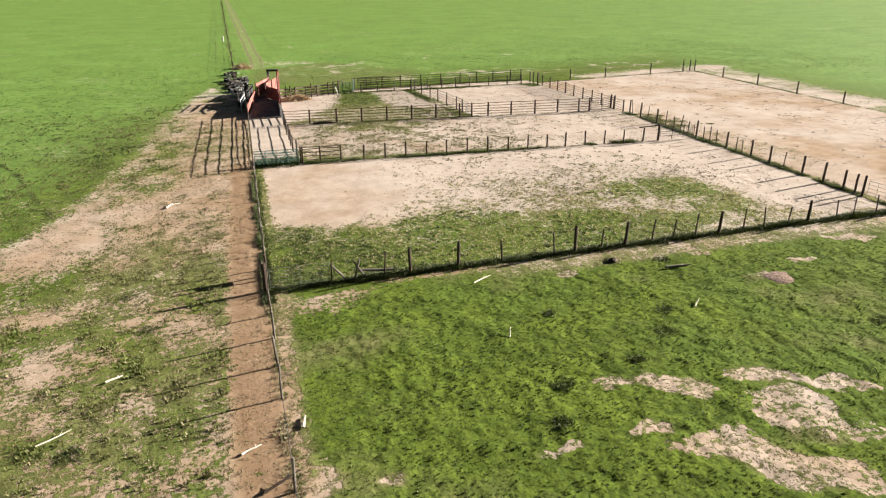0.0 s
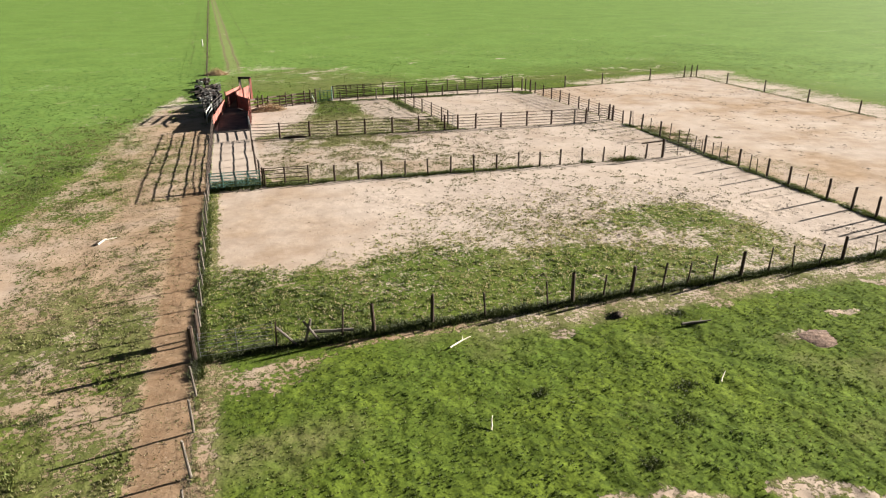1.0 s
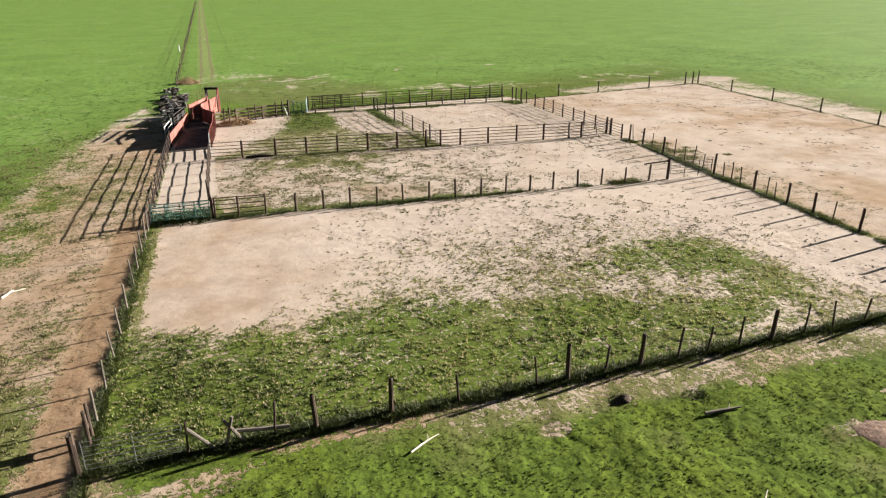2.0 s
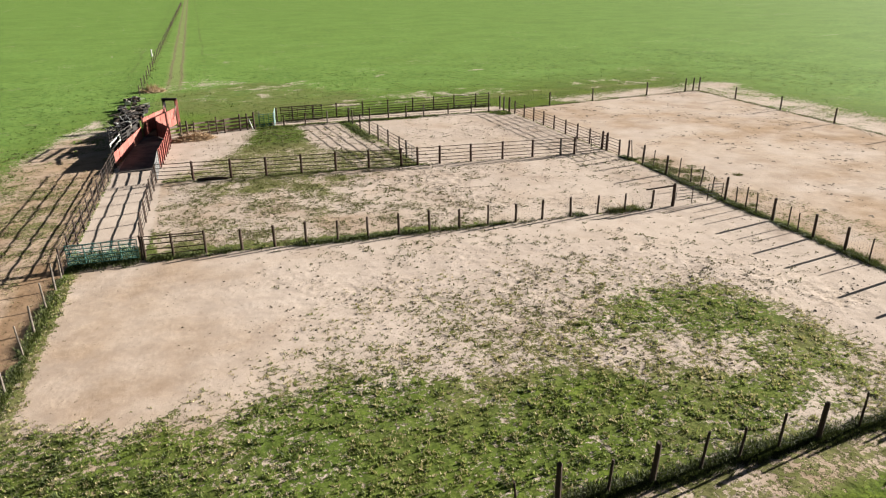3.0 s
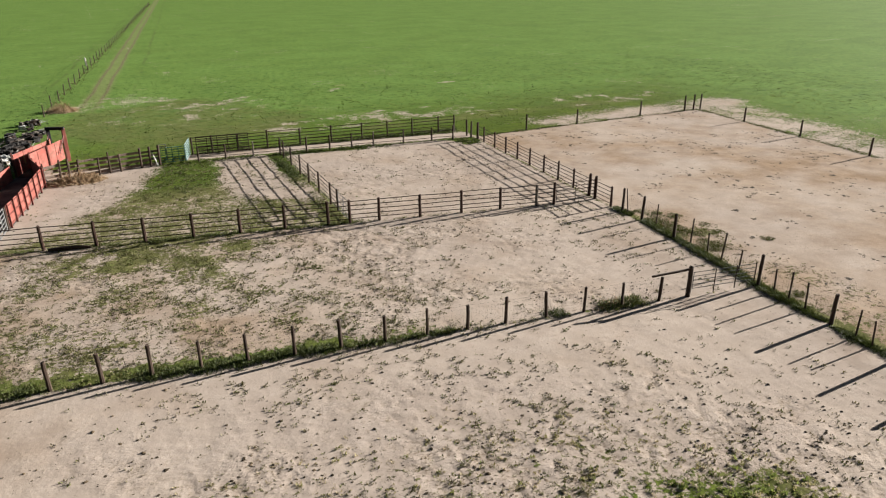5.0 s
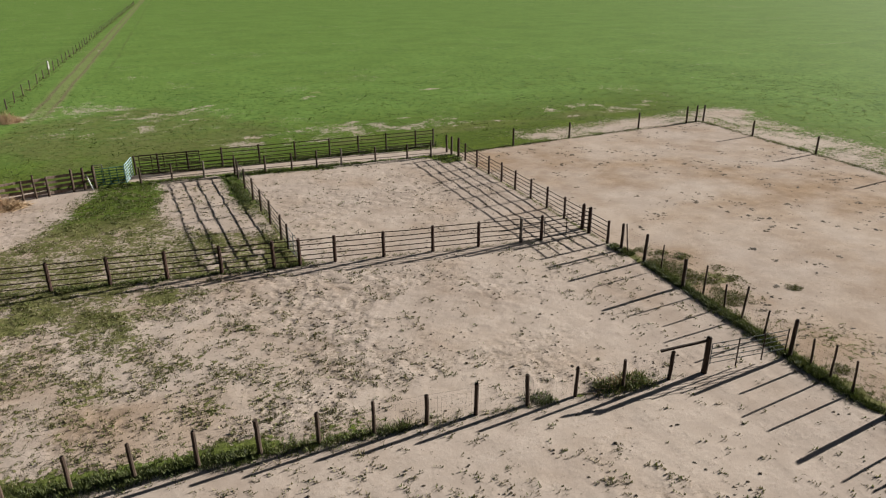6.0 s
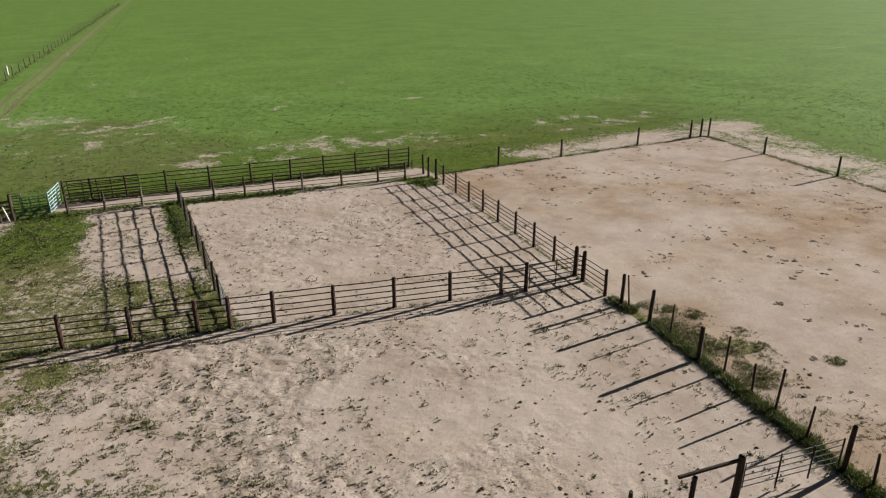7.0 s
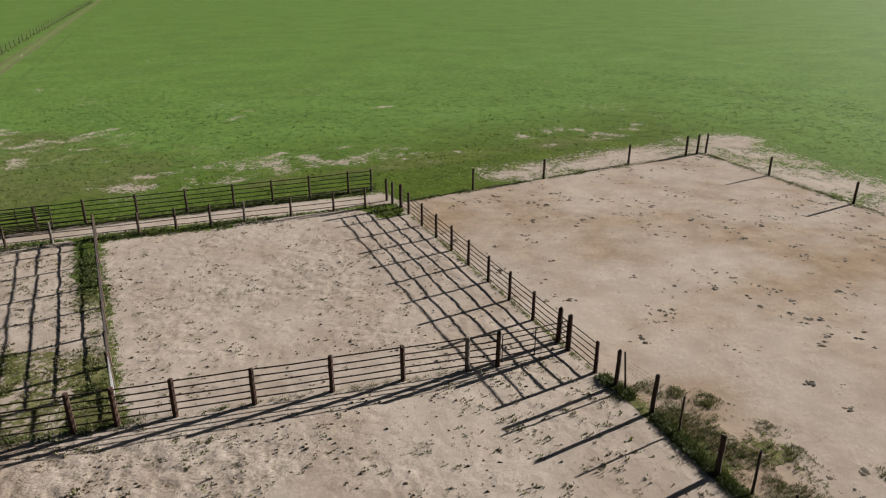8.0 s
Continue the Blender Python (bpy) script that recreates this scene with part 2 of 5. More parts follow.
    west = np.interp(y, [69, 73, 76, 80, 84.5], [13.0, 17.6, 20.6, 22.8, 24.0])
    east = np.interp(y, [69, 71, 72.8, 76.3, 81.7, 84.5], [33.0, 31.5, 28.6, 26.8, 27.4, 27.5])
    band = ramp(x - west + wob * 0.9, -1.3, 1.3) * ramp(east - x + wob * 0.9, -1.0, 1.0) * (0.8 + 0.2 * ramp(y, 72.5, 77.5))
    soil = lay(soil, 0.96 - (0.62 + 0.2 * ramp(y, 73, 78)) * band * ramp(fbm(x, y, 1.3, 103, 4) + 0.2 * ramp(y, 73, 78), 0.12, 0.42) - (0.3 + 0.45 * ramp(y, 73, 77)) * ramp(dd + wob * 0.6, -1.4, -0.5) * ramp(n1, 0.3, 0.5), pen3)
    lush = lay(lush, 0.05 + 0.5 * ramp(y, 74, 80) + 0.5 * (n1 - 0.5), pen3)
    pen4 = ramp(dm, -0.2, 0.2) * ramp(-df, -0.2, 0.2) * ramp(dd, -0.2, 0.2) * ramp(-dr, -0.2, 0.3)
    s4 = 0.97 - 0.8 * (1 - ramp(-df + wob * 0.4, 0.3, 1.5)) * (1 - ramp(x, 38, 44)) - 0.85 * blob(wx, wy, 49.0, 80.2, 1.9, 1.4) - 0.5 * (1 - ramp(dd, 0.1, 0.7))
    soil = lay(soil, s4, pen4)
    lane = ramp(df, -0.2, 0.2) * ramp(-dg, -0.2, 0.2) * ramp(x - 26, -0.3, 0.3) * ramp(51 - x, -0.3, 0.3)
    soil = lay(soil, 0.35 + 0.6 * ramp(np.abs(df - 1.5) + wob * 0.3, 1.3, 0.7), lane)
    lane_out = ramp(dg, -0.2, 0.3) * (1 - ramp(dg + wob, 0.4, 1.4)) * ramp(x, 27, 29) * ramp(55 - x, -3, 0)
    lush = lay(lush, 0.8, lane_out)
    # large bare pen
    pen5 = ramp(dr, -0.1, 0.3) * ramp(-dn, -0.3, 0.3) * ramp(81.6 - y, -0.3, 0.4) * ramp(da, 0, 1)
    s5 = 0.99 - 0.55 * blob(wx, wy, 49.5, 54.2, 1.6, 3.6, 12) * ramp(fbm(x, y, 1.1, 109, 4), 0.4, 0.7) - 0.7 * (1 - ramp(dr + wob * 0.3, 0.2, 1.1)) * (1 - ramp(y, 58, 61)) - 0.3 * blob(wx, wy, 49.5, 42, 3, 9)
    soil = lay(soil, s5, pen5)
    lush = lay(lush, 0.04, pen5)
    warm = lay(warm, 0.57 + 1.1 * (n3 - 0.5) + 0.8 * (n1 - 0.5), pen5)
    warm = lay(warm, 0.0, pen5 * 0.4 * np.maximum(blob(wx, wy, 58.0, 64.5, 5.5, 1.5, 10), 0.7 * blob(wx, wy, 72, 72, 5, 9)))
    out = ramp(dn, -0.3, 0.3) * (1 - ramp(dn + wob * 1.8, 3.5, 11.0)) * ramp(84 - y, -3, 0)
    out2 = ramp(y - 81.6, -0.3, 0.3) * (1 - ramp(y - 81.6 + wob * 1.4, 2.0, 7.5)) * ramp(x, 52, 66) * (1 - ramp(x, 84, 92))
    soil = lay(soil, 0.66 + 0.9 * (n1 - 0.45) + 0.5 * (n2 - 0.5), np.maximum(out, out2))
    # left side: worn lane along the fence, trampled band, mottled pasture
    left = ramp(-dl, -0.1, 0.2)
    mott = left * (1 - ramp(-x + (wob * 1.5), 16, 26)) * (1 - ramp(y + wob * 2, 33, 37))
    soil = lay(soil, 0.41 + 0.9 * (n1 - 0.5) + 0.95 * (n2 - 0.5), mott)
    lush = lay(lush, 0.2 + 0.4 * (n3 - 0.5) + 0.5 * (n1 - 0.5), mott)
    cx = np.interp(y, [30, 38, 45, 52, 62, 72, 84, 96], [-12, -8, -2.6, 1.2, 4.0, 6.2, 8.5, 11.5])
    wide = np.interp(y, [30, 38, 45, 52, 62, 72, 84, 96], [1.5, 3.5, 4.0, 4.6, 4.0, 4.0, 3.4, 1.6])
    tread = left * (1 - ramp(np.abs(x - cx) + wob * 2.2, wide - 0.8, wide + 2.2)) * ramp(y, 33, 38) * ramp(98 - y, -2, 3)
    soil = lay(soil, 0.68 + 0.8 * (n1 - 0.5) + 0.6 * (n2 - 0.5), tread)
    warm = lay(warm, 0.62, tread)
    warm = lay(warm, 0.66, mott * (1 - tread))
    reach = np.interp(y, [33, 45, 52], [8.5, 7.0, 4.6])
    near = left * (1 - ramp(-dl + wob * 0.9, reach, reach + 2.0)) * ramp(y + wob, 33.5, 37) * ramp(78 - y, -2, 2)
    soil = lay(soil, 0.7 + 0.7 * (n1 - 0.5) + 0.6 * (n2 - 0.5), near * 0.9)
    lush = lay(lush, 0.1, near)
    warm = lay(warm, 0.7, near)
    worn = left * (1 - ramp(-dl + wob * 0.3, 1.55, 2.15)) * ramp(56 - y, -1, 1.5)
    soil = lay(soil, 0.93, worn)
    warm = lay(warm, 0.95, worn)
    alley = ramp(dl, -0.1, 0.2) * (1 - ramp(x - np.interp(y, [53.8, 85], [11.9, 16.2]), -0.2, 0.1)) * ramp(y, 53.6, 54.2) * ramp(87 - y, -1, 0)
    soil = lay(soil, 0.95 - 0.75 * (1 - ramp(y, 54.3, 55.6)), alley)
    warm = lay(warm, 0.05, alley)
    # dry patches out in the field
    dry = np.maximum.reduce([blob(wx, wy, 24, 116, 6, 8), blob(wx, wy, 27, 105, 8, 5) * 0.9, blob(wx, wy, 31.4, 101.5, 6, 2), blob(wx, wy, 34, 109, 9, 6) * 0.75,
                             blob(wx, wy, 46, 94, 16, 4) * 0.7, blob(wx, wy, 32.3, 142, 5, 3) * 0.8, blob(wx, wy, -3, 82, 7, 3) * 0.7, blob(wx, wy, 70, 90, 18, 6) * 0.6])
    field = ramp(np.maximum(y - 87.5, 0), 0.0, 2.0)
    lush = lay(lush, 0.12, 0.75 * field * ramp(np.maximum(blob(wx, wy, 28, 103, 15, 16), 0.7 * blob(wx, wy, 60, 88, 24, 5)) + (n1 - 0.5) * 1.2, 0.2, 0.9))
    soil = lay(soil, 0.36 + 0.7 * (n1 - 0.5) + 0.7 * (n2 - 0.5), field * ramp(dry + (n2 - 0.5) * 1.4, 0.2, 1.0))
    bald = np.maximum.reduce([blob(wx, wy, 63.6, 112.4, 1.9, 0.8, 5), blob(wx, wy, 47.4, 113.8, 1.8, 0.8), blob(wx, wy, 37.8, 95.5, 2.0, 0.8, 10), blob(wx, wy, 35.8, 113.9, 1.9, 0.7, 20),
                              blob(wx, wy, 34.1, 107.2, 1.5, 0.6), blob(wx, wy, 48.3, 163.7, 2.2, 1.0), blob(wx, wy, 32.3, 142.3, 1.9, 0.9), blob(wx, wy, 52.9, 98.0, 1.8, 0.6)])
    soil = lay(soil, 0.54 + 0.9 * (n2 - 0.5), field * ramp(bald + (n2 - 0.5) * 1.2, 0.25, 0.8))
    warm = lay(warm, 0.12, field)
    return np.clip(soil, 0, 1), np.clip(warm, 0, 1), np.clip(lush, 0, 1)


# ---------------------------------------------------------------- ground
def spread(lo, hi, step, far_lo, far_hi, grow=1.16, fine=(0, 0, 1)):
    """Coordinates that are even from lo to hi, finer within a stretch, and widen beyond."""
    mid = list(np.arange(lo, fine[0], step)) + list(np.arange(fine[0], fine[1], fine[2])) + list(np.arange(fine[1], hi, step))
    up, down, s = [mid[-1]], [mid[0]], step
    while up[-1] < far_hi:
        s *= grow
        up.append(up[-1] + s)
    s = step
    while down[-1] > far_lo:
        s *= grow
        down.append(down[-1] - s)
    return np.array(down[:0:-1] + mid + up[1:])


def trodden(x, y):
    """How deeply hooves have churned the ground, 0 to 1."""
    da, db, dm, dr = y - y_a(x), y - y_b(x), y - y_m(x), x - x_r(y)
    patch = ramp(fbm(x, y, 3.2, 211, 3), 0.34, 0.6)
    one = ramp(da, 0.3, 1.5) * ramp(-db, 1.0, 6.0) * ramp(x + 0.5 * (y - 40) * ramp(40 - y, 0, 2), 14, 21) * (1 - 0.85 * ramp(x - 0.25 * (40 - y), 38, 42)) * (0.35 + 0.65 * patch)
    two = ramp(db, 0.1, 0.8) * ramp(-dm, 0.1, 0.8) * ramp(x, 12.5, 15) * (1 - 0.6 * ramp(x, 35, 44)) * (0.25 + 0.65 * patch)
    far = ramp(dm, 0.1, 0.8) * ramp(y_f(x) - y, 0.1, 0.6) * (0.25 + 0.3 * patch)
    pens = np.maximum.reduce([one, two, far * ramp(x, 16, 19)]) * (1 - ramp(dr, -0.6, 0.2))
    yard = ramp(dr, 0.2, 1.0) * ramp(da, 0.3, 1.5) * ramp(81 - y, 0, 1) * 0.1 * patch
    path = (1 - ramp(x - x_l(y), -0.5, 0)) * (1 - ramp(y, 70, 84)) * (1 - ramp(-x, 14, 22)) * (0.35 + 0.35 * patch)
    return np.maximum.reduce([pens, yard, path])


def hoof(x, y):
    """Hoof marks: 0 in the pits, 1 on the rims between them."""
    u, v = 0.8 * x + 0.6 * y, 0.8 * y - 0.6 * x
    w = (vnoise(u, v, 0.5, 225) - 0.5) * 0.3
    return ramp(0.6 * vnoise(u + w, v - w, 0.34, 221) + 0.4 * vnoise(v + w, u, 0.2, 223), 0.28, 0.66)


def ground_height(x, y):
    z = 0.05 * (fbm(x, y, 14, 21) - 0.5) + 0.022 * (fbm(x, y, 0.9, 31, 2) - 0.5)
    lawn = ramp(y_a(x) - y, 0.5, 3) * ramp(x - x_l(y), 1, 3) * (1 - ramp(y, -10, -20))
    hummock = ramp(fbm(0.8 * x + 0.6 * y, (0.8 * y - 0.6 * x) * 1.1, 0.4, 243, 2), 0.3, 0.72)
    z = z + lawn * (0.09 * (fbm(x, y, 1.5, 241, 2) - 0.5) + 0.034 * (hummock - 0.5))
    return z + 0.03 * trodden(x, y) * (hoof(x, y) - 0.75)


def ground_material():
    k = Mat("pasture_and_soil", 1.0)
    k.b.inputs["Specular IOR Level"].default_value = 0.015
    p = k.world_place()
    soil, warm, lush = k.attr("soil"), k.attr("warm"), k.attr("lush")
    big, mid = k.noise(p, 0.09, 3), k.noise(p, 0.7, 5, 0.65)
    fine, grit = k.noise(p, 4.5, 5, 0.7), k.noise(p, 26.0, 3, 0.7)
    broad = k.noise(p, 0.25, 4, 0.6)
    # wheel ruts of the far track, and two cow paths beside it
    sep = k.t.nodes.new("ShaderNodeSeparateXYZ")
    k.put(sep.inputs[0], p)
    off = k.math("SUBTRACT", sep.outputs[0], k.math("ADD", k.math("MULTIPLY", sep.outputs[1], TRACK_K), TRACK_C))
    sway = k.math("MULTIPLY", k.math("SUBTRACT", k.noise(p, 0.05, 2), 0.5), 1.8)
    off = k.math("ADD", off, k.math("MULTIPLY", sway, 0.6))
    off = k.math("ADD", off, k.math("MULTIPLY", k.math("SUBTRACT", fine, 0.5), 0.4))
    begin = k.step(sep.outputs[1], 108.0, 124.0)
    rut = k.math("ABSOLUTE", k.math("SUBTRACT", k.math("ABSOLUTE", off), 0.78))
    rut = k.math("MULTIPLY", k.step(rut, 0.34, 0.1), begin)
    west = k.math("ABSOLUTE", k.math("ADD", off, k.math("ADD", k.math("MULTIPLY", sway, 1.6), 6.7)))
    east = k.math("ABSOLUTE", k.math("ADD", off, k.math("ADD", k.math("MULTIPLY", sway, -1.5), -4.5)))
    trail = k.math("MULTIPLY", k.step(k.math("MINIMUM", west, east), 0.35, 0.1), k.step(sep.outputs[1], 118.0, 136.0))
    trail = k.math("MULTIPLY", trail, k.step(k.noise(p, 0.07, 3), 0.4, 0.55))
    # bare or grown
    edge = k.math("ADD", soil, k.math("MULTIPLY", k.math("SUBTRACT", fine, 0.5), 1.9))
    edge = k.math("ADD", edge, k.math("MULTIPLY", k.math("SUBTRACT", k.noise(p, 1.8, 4, 0.7), 0.5), 0.9))
    edge = k.math("ADD", edge, k.math("MULTIPLY", k.math("SUBTRACT", mid, 0.5), 0.7))
    bare = k.step(edge, 0.42, 0.64)
    # soil
    sand = k.mix(k.step(mid, 0.3, 0.7), (0.3, 0.247, 0.214), (0.365, 0.307, 0.27))
    red = k.mix(k.step(mid, 0.3, 0.7), (0.185, 0.119, 0.072), (0.285, 0.2, 0.132))
    dirt = k.mix(k.step(k.math("ADD", warm, k.math("MULTIPLY", k.math("SUBTRACT", broad, 0.5), 0.9)), 0.1, 0.95), sand, red)
    dirt = k.mix(k.math("MULTIPLY", k.step(big, 0.4, 0.7, 0, 0.35), k.step(warm, 0.3, 0.8, 1.0, 0.0)), dirt, (0.42, 0.352, 0.3))
    dirt = k.mix(k.step(warm, 0.76, 1.0, 0, 0.55), dirt, (0.15, 0.092, 0.058))
    dirt = k.mix(k.step(grit, 0.55, 0.75, 0, 0.25), dirt, (0.19, 0.135, 0.095))
    dirt = k.mix(k.math("MULTIPLY", k.step(fine, 0.57, 0.66, 0, 0.5), k.step(mid, 0.4, 0.62)), dirt, (0.15, 0.108, 0.072))
    dirt = k.mix(k.step(broad, 0.5, 0.75, 0, 0.28), dirt, (0.22, 0.16, 0.12))
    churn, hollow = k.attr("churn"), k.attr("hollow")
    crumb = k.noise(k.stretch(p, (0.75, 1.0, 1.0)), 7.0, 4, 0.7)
    # darker in the hoof pits, with dark and pale specks where churned
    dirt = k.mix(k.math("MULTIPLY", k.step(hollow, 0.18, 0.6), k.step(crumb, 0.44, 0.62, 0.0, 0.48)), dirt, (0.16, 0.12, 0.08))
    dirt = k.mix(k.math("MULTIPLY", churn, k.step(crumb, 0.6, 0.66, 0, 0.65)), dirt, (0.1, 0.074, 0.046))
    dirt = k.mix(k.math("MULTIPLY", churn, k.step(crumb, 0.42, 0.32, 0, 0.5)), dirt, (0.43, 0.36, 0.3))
    # grass
    g1 = k.mix(k.step(k.noise(p, 1.3, 4, 0.65), 0.35, 0.68), (0.05, 0.075, 0.013), (0.097, 0.129, 0.022))
    g2 = k.mix(k.step(mid, 0.3, 0.7), (0.085, 0.081, 0.034), (0.18, 0.162, 0.084))
    grass = k.mix(k.step(k.math("ADD", lush, k.math("MULTIPLY", k.math("SUBTRACT", mid, 0.5), 0.8)), 0.1, 0.55), g2, g1)
    wet = k.step(lush, 0.1, 0.5, 0.1, 1.0)
    grass = k.mix(k.math("MULTIPLY", wet, k.step(big, 0.4, 0.65, 0, 0.5)), grass, (0.08, 0.126, 0.026))
    grass = k.mix(k.math("MULTIPLY", wet, k.step(broad, 0.47, 0.66, 0, 0.75)), grass, (0.112, 0.15, 0.022))
    grass = k.mix(k.step(grit, 0.45, 0.7, 0, 0.55), grass, (0.06, 0.085, 0.009))
    grass = k.mix(k.step(fine, 0.5, 0.64, 0, 0.5), grass, (0.055, 0.078, 0.01))
    tuft = k.noise(p, 0.9, 6, 0.8)
    dense = k.step(lush, 0.1, 0.5, 0.35, 1.0)
    grass = k.mix(k.math("MULTIPLY", dense, k.step(tuft, 0.5, 0.64, 0, 0.5)), grass, (0.06, 0.09, 0.016))
    grass = k.mix(k.math("MULTIPLY", wet, k.step(tuft, 0.46, 0.34, 0, 0.4)), grass, (0.108, 0.152, 0.024))
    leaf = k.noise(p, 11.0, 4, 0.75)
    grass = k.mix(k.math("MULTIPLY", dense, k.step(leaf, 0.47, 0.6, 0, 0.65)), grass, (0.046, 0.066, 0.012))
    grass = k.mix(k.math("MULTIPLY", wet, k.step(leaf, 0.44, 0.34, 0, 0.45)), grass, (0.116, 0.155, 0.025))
    bent = k.t.nodes.new("ShaderNodeVectorMath")
    bent.operation = "MULTIPLY_ADD"
    k.put(bent.inputs[0], k.t.nodes.new("ShaderNodeTexNoise").outputs["Color"])
    k.put(bent.inputs[2], p)
    bent.inputs[1].default_value = (0.12, 0.12, 0.12)
    bent.inputs[0].links[0].from_node.inputs["Scale"].default_value = 6.0
    k.put(bent.inputs[0].links[0].from_node.inputs["Vector"], p)
    # dark cell edges: shade between plants painted into the grass colour
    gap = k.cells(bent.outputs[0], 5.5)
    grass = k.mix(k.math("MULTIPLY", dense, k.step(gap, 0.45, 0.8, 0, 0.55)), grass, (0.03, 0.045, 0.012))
    # pale lightens far grass: haze and grazing light painted into its colour
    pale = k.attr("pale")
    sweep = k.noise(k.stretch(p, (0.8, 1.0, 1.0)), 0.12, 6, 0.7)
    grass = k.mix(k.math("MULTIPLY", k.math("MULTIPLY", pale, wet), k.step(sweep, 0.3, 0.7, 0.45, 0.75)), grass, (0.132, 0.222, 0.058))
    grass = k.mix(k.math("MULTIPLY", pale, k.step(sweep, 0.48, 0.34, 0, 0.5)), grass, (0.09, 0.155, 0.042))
    # dark flecks paint the shading of distant tussocks
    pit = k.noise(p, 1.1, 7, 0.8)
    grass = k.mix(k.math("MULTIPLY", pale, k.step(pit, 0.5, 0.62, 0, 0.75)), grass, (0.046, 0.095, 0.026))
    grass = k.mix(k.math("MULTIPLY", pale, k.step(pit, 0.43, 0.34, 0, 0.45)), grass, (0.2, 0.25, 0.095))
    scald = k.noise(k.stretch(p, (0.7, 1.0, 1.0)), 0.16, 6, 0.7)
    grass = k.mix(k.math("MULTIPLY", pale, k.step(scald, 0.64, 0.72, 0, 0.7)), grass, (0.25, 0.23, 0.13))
    wheel = k.math("MULTIPLY", k.step(k.math("ABSOLUTE", off), 1.7, 0.7), begin)
    grass = k.mix(k.math("MULTIPLY", wheel, 0.35), grass, (0.2, 0.19, 0.1))
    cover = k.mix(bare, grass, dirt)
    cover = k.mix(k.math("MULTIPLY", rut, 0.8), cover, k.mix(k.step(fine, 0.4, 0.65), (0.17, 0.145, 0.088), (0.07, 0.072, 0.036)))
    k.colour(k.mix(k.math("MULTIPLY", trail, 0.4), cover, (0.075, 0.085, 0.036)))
    h = k.math("ADD", k.math("MULTIPLY", fine, k.step(mid, 0.35, 0.65, 0.35, 1.4)), k.math("MULTIPLY", grit, 0.3))
    h = k.math("ADD", k.math("MULTIPLY", h, 0.6), k.math("MULTIPLY", k.math("MULTIPLY", crumb, churn), 2.0))
    first = k.bump(h, 0.7, 0.026)
    hump = k.math("ADD", k.math("MULTIPLY", k.noise(p, 1.5, 3, 0.55), 1.3), k.math("MULTIPLY", k.noise(p, 7.0, 2), 0.16))
    hump = k.math("MULTIPLY", hump, k.math("MULTIPLY", k.math("SUBTRACT", 1.0, bare), k.step(pale, 0, 0.8, 1.0, 0.5)))
    k.bump(hump, 0.9, 0.07, first)
    return k.m


def grid_mesh(name, xs, ys):
    gx, gy = np.meshgrid(xs, ys)
    x, y = gx.ravel(), gy.ravel()
    near = (1 - ramp(np.abs(x - 32), 80, 160)) * (1 - ramp(np.abs(y - 50), 80, 160))
    z = ground_height(x, y) * near
    nx, ny = len(xs), len(ys)
    i = (np.arange(ny - 1)[:, None] * nx + np.arange(nx - 1)[None, :]).ravel()
    quads = np.stack([i, i + 1, i + nx + 1, i + nx], 1)
    me = bpy.data.meshes.new(name)
    me.vertices.add(len(x))
    me.vertices.foreach_set("co", np.stack([x, y, z], 1).astype(np.float32).ravel())
    me.loops.add(quads.size)
    me.loops.foreach_set("vertex_index", quads.ravel().astype(np.int32))
    me.polygons.add(len(quads))
    me.polygons.foreach_set("loop_start", (np.arange(len(quads)) * 4).astype(np.int32))
    me.update(calc_edges=True)
    soil, warm, lush = zones(x, y)
    thatch = ramp(y - y_a(x), 0, 0.6) * ramp(y_f(x) - y, 0, 0.6) * ramp(x - x_l(y), 0, 0.5) * (1 - ramp(x - x_r(y), 0, 1))
    for key, field in (("soil", soil), ("warm", warm), ("lush", lush * (1 - 0.35 * thatch * (1 - ramp(y, 75, 80))))):
        me.attributes.new(key, "FLOAT", "POINT").data.foreach_set("value", field.astype(np.float32))
    # share of painted haze, rising over the far pasture
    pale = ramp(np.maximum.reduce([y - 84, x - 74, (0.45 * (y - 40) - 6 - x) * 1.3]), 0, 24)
    worn = trodden(x, y)
    me.attributes.new("churn", "FLOAT", "POINT").data.foreach_set("value", worn.astype(np.float32))
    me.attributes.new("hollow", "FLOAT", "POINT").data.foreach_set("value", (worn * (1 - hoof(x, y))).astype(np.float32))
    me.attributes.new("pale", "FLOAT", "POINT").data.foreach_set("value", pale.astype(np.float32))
    me.polygons.foreach_set("use_smooth", np.ones(len(quads), dtype=bool))
    return me


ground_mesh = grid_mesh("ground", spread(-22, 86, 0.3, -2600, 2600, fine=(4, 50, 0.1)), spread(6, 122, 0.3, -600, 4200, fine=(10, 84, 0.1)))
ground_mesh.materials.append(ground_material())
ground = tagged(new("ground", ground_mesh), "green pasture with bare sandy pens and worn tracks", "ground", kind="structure")


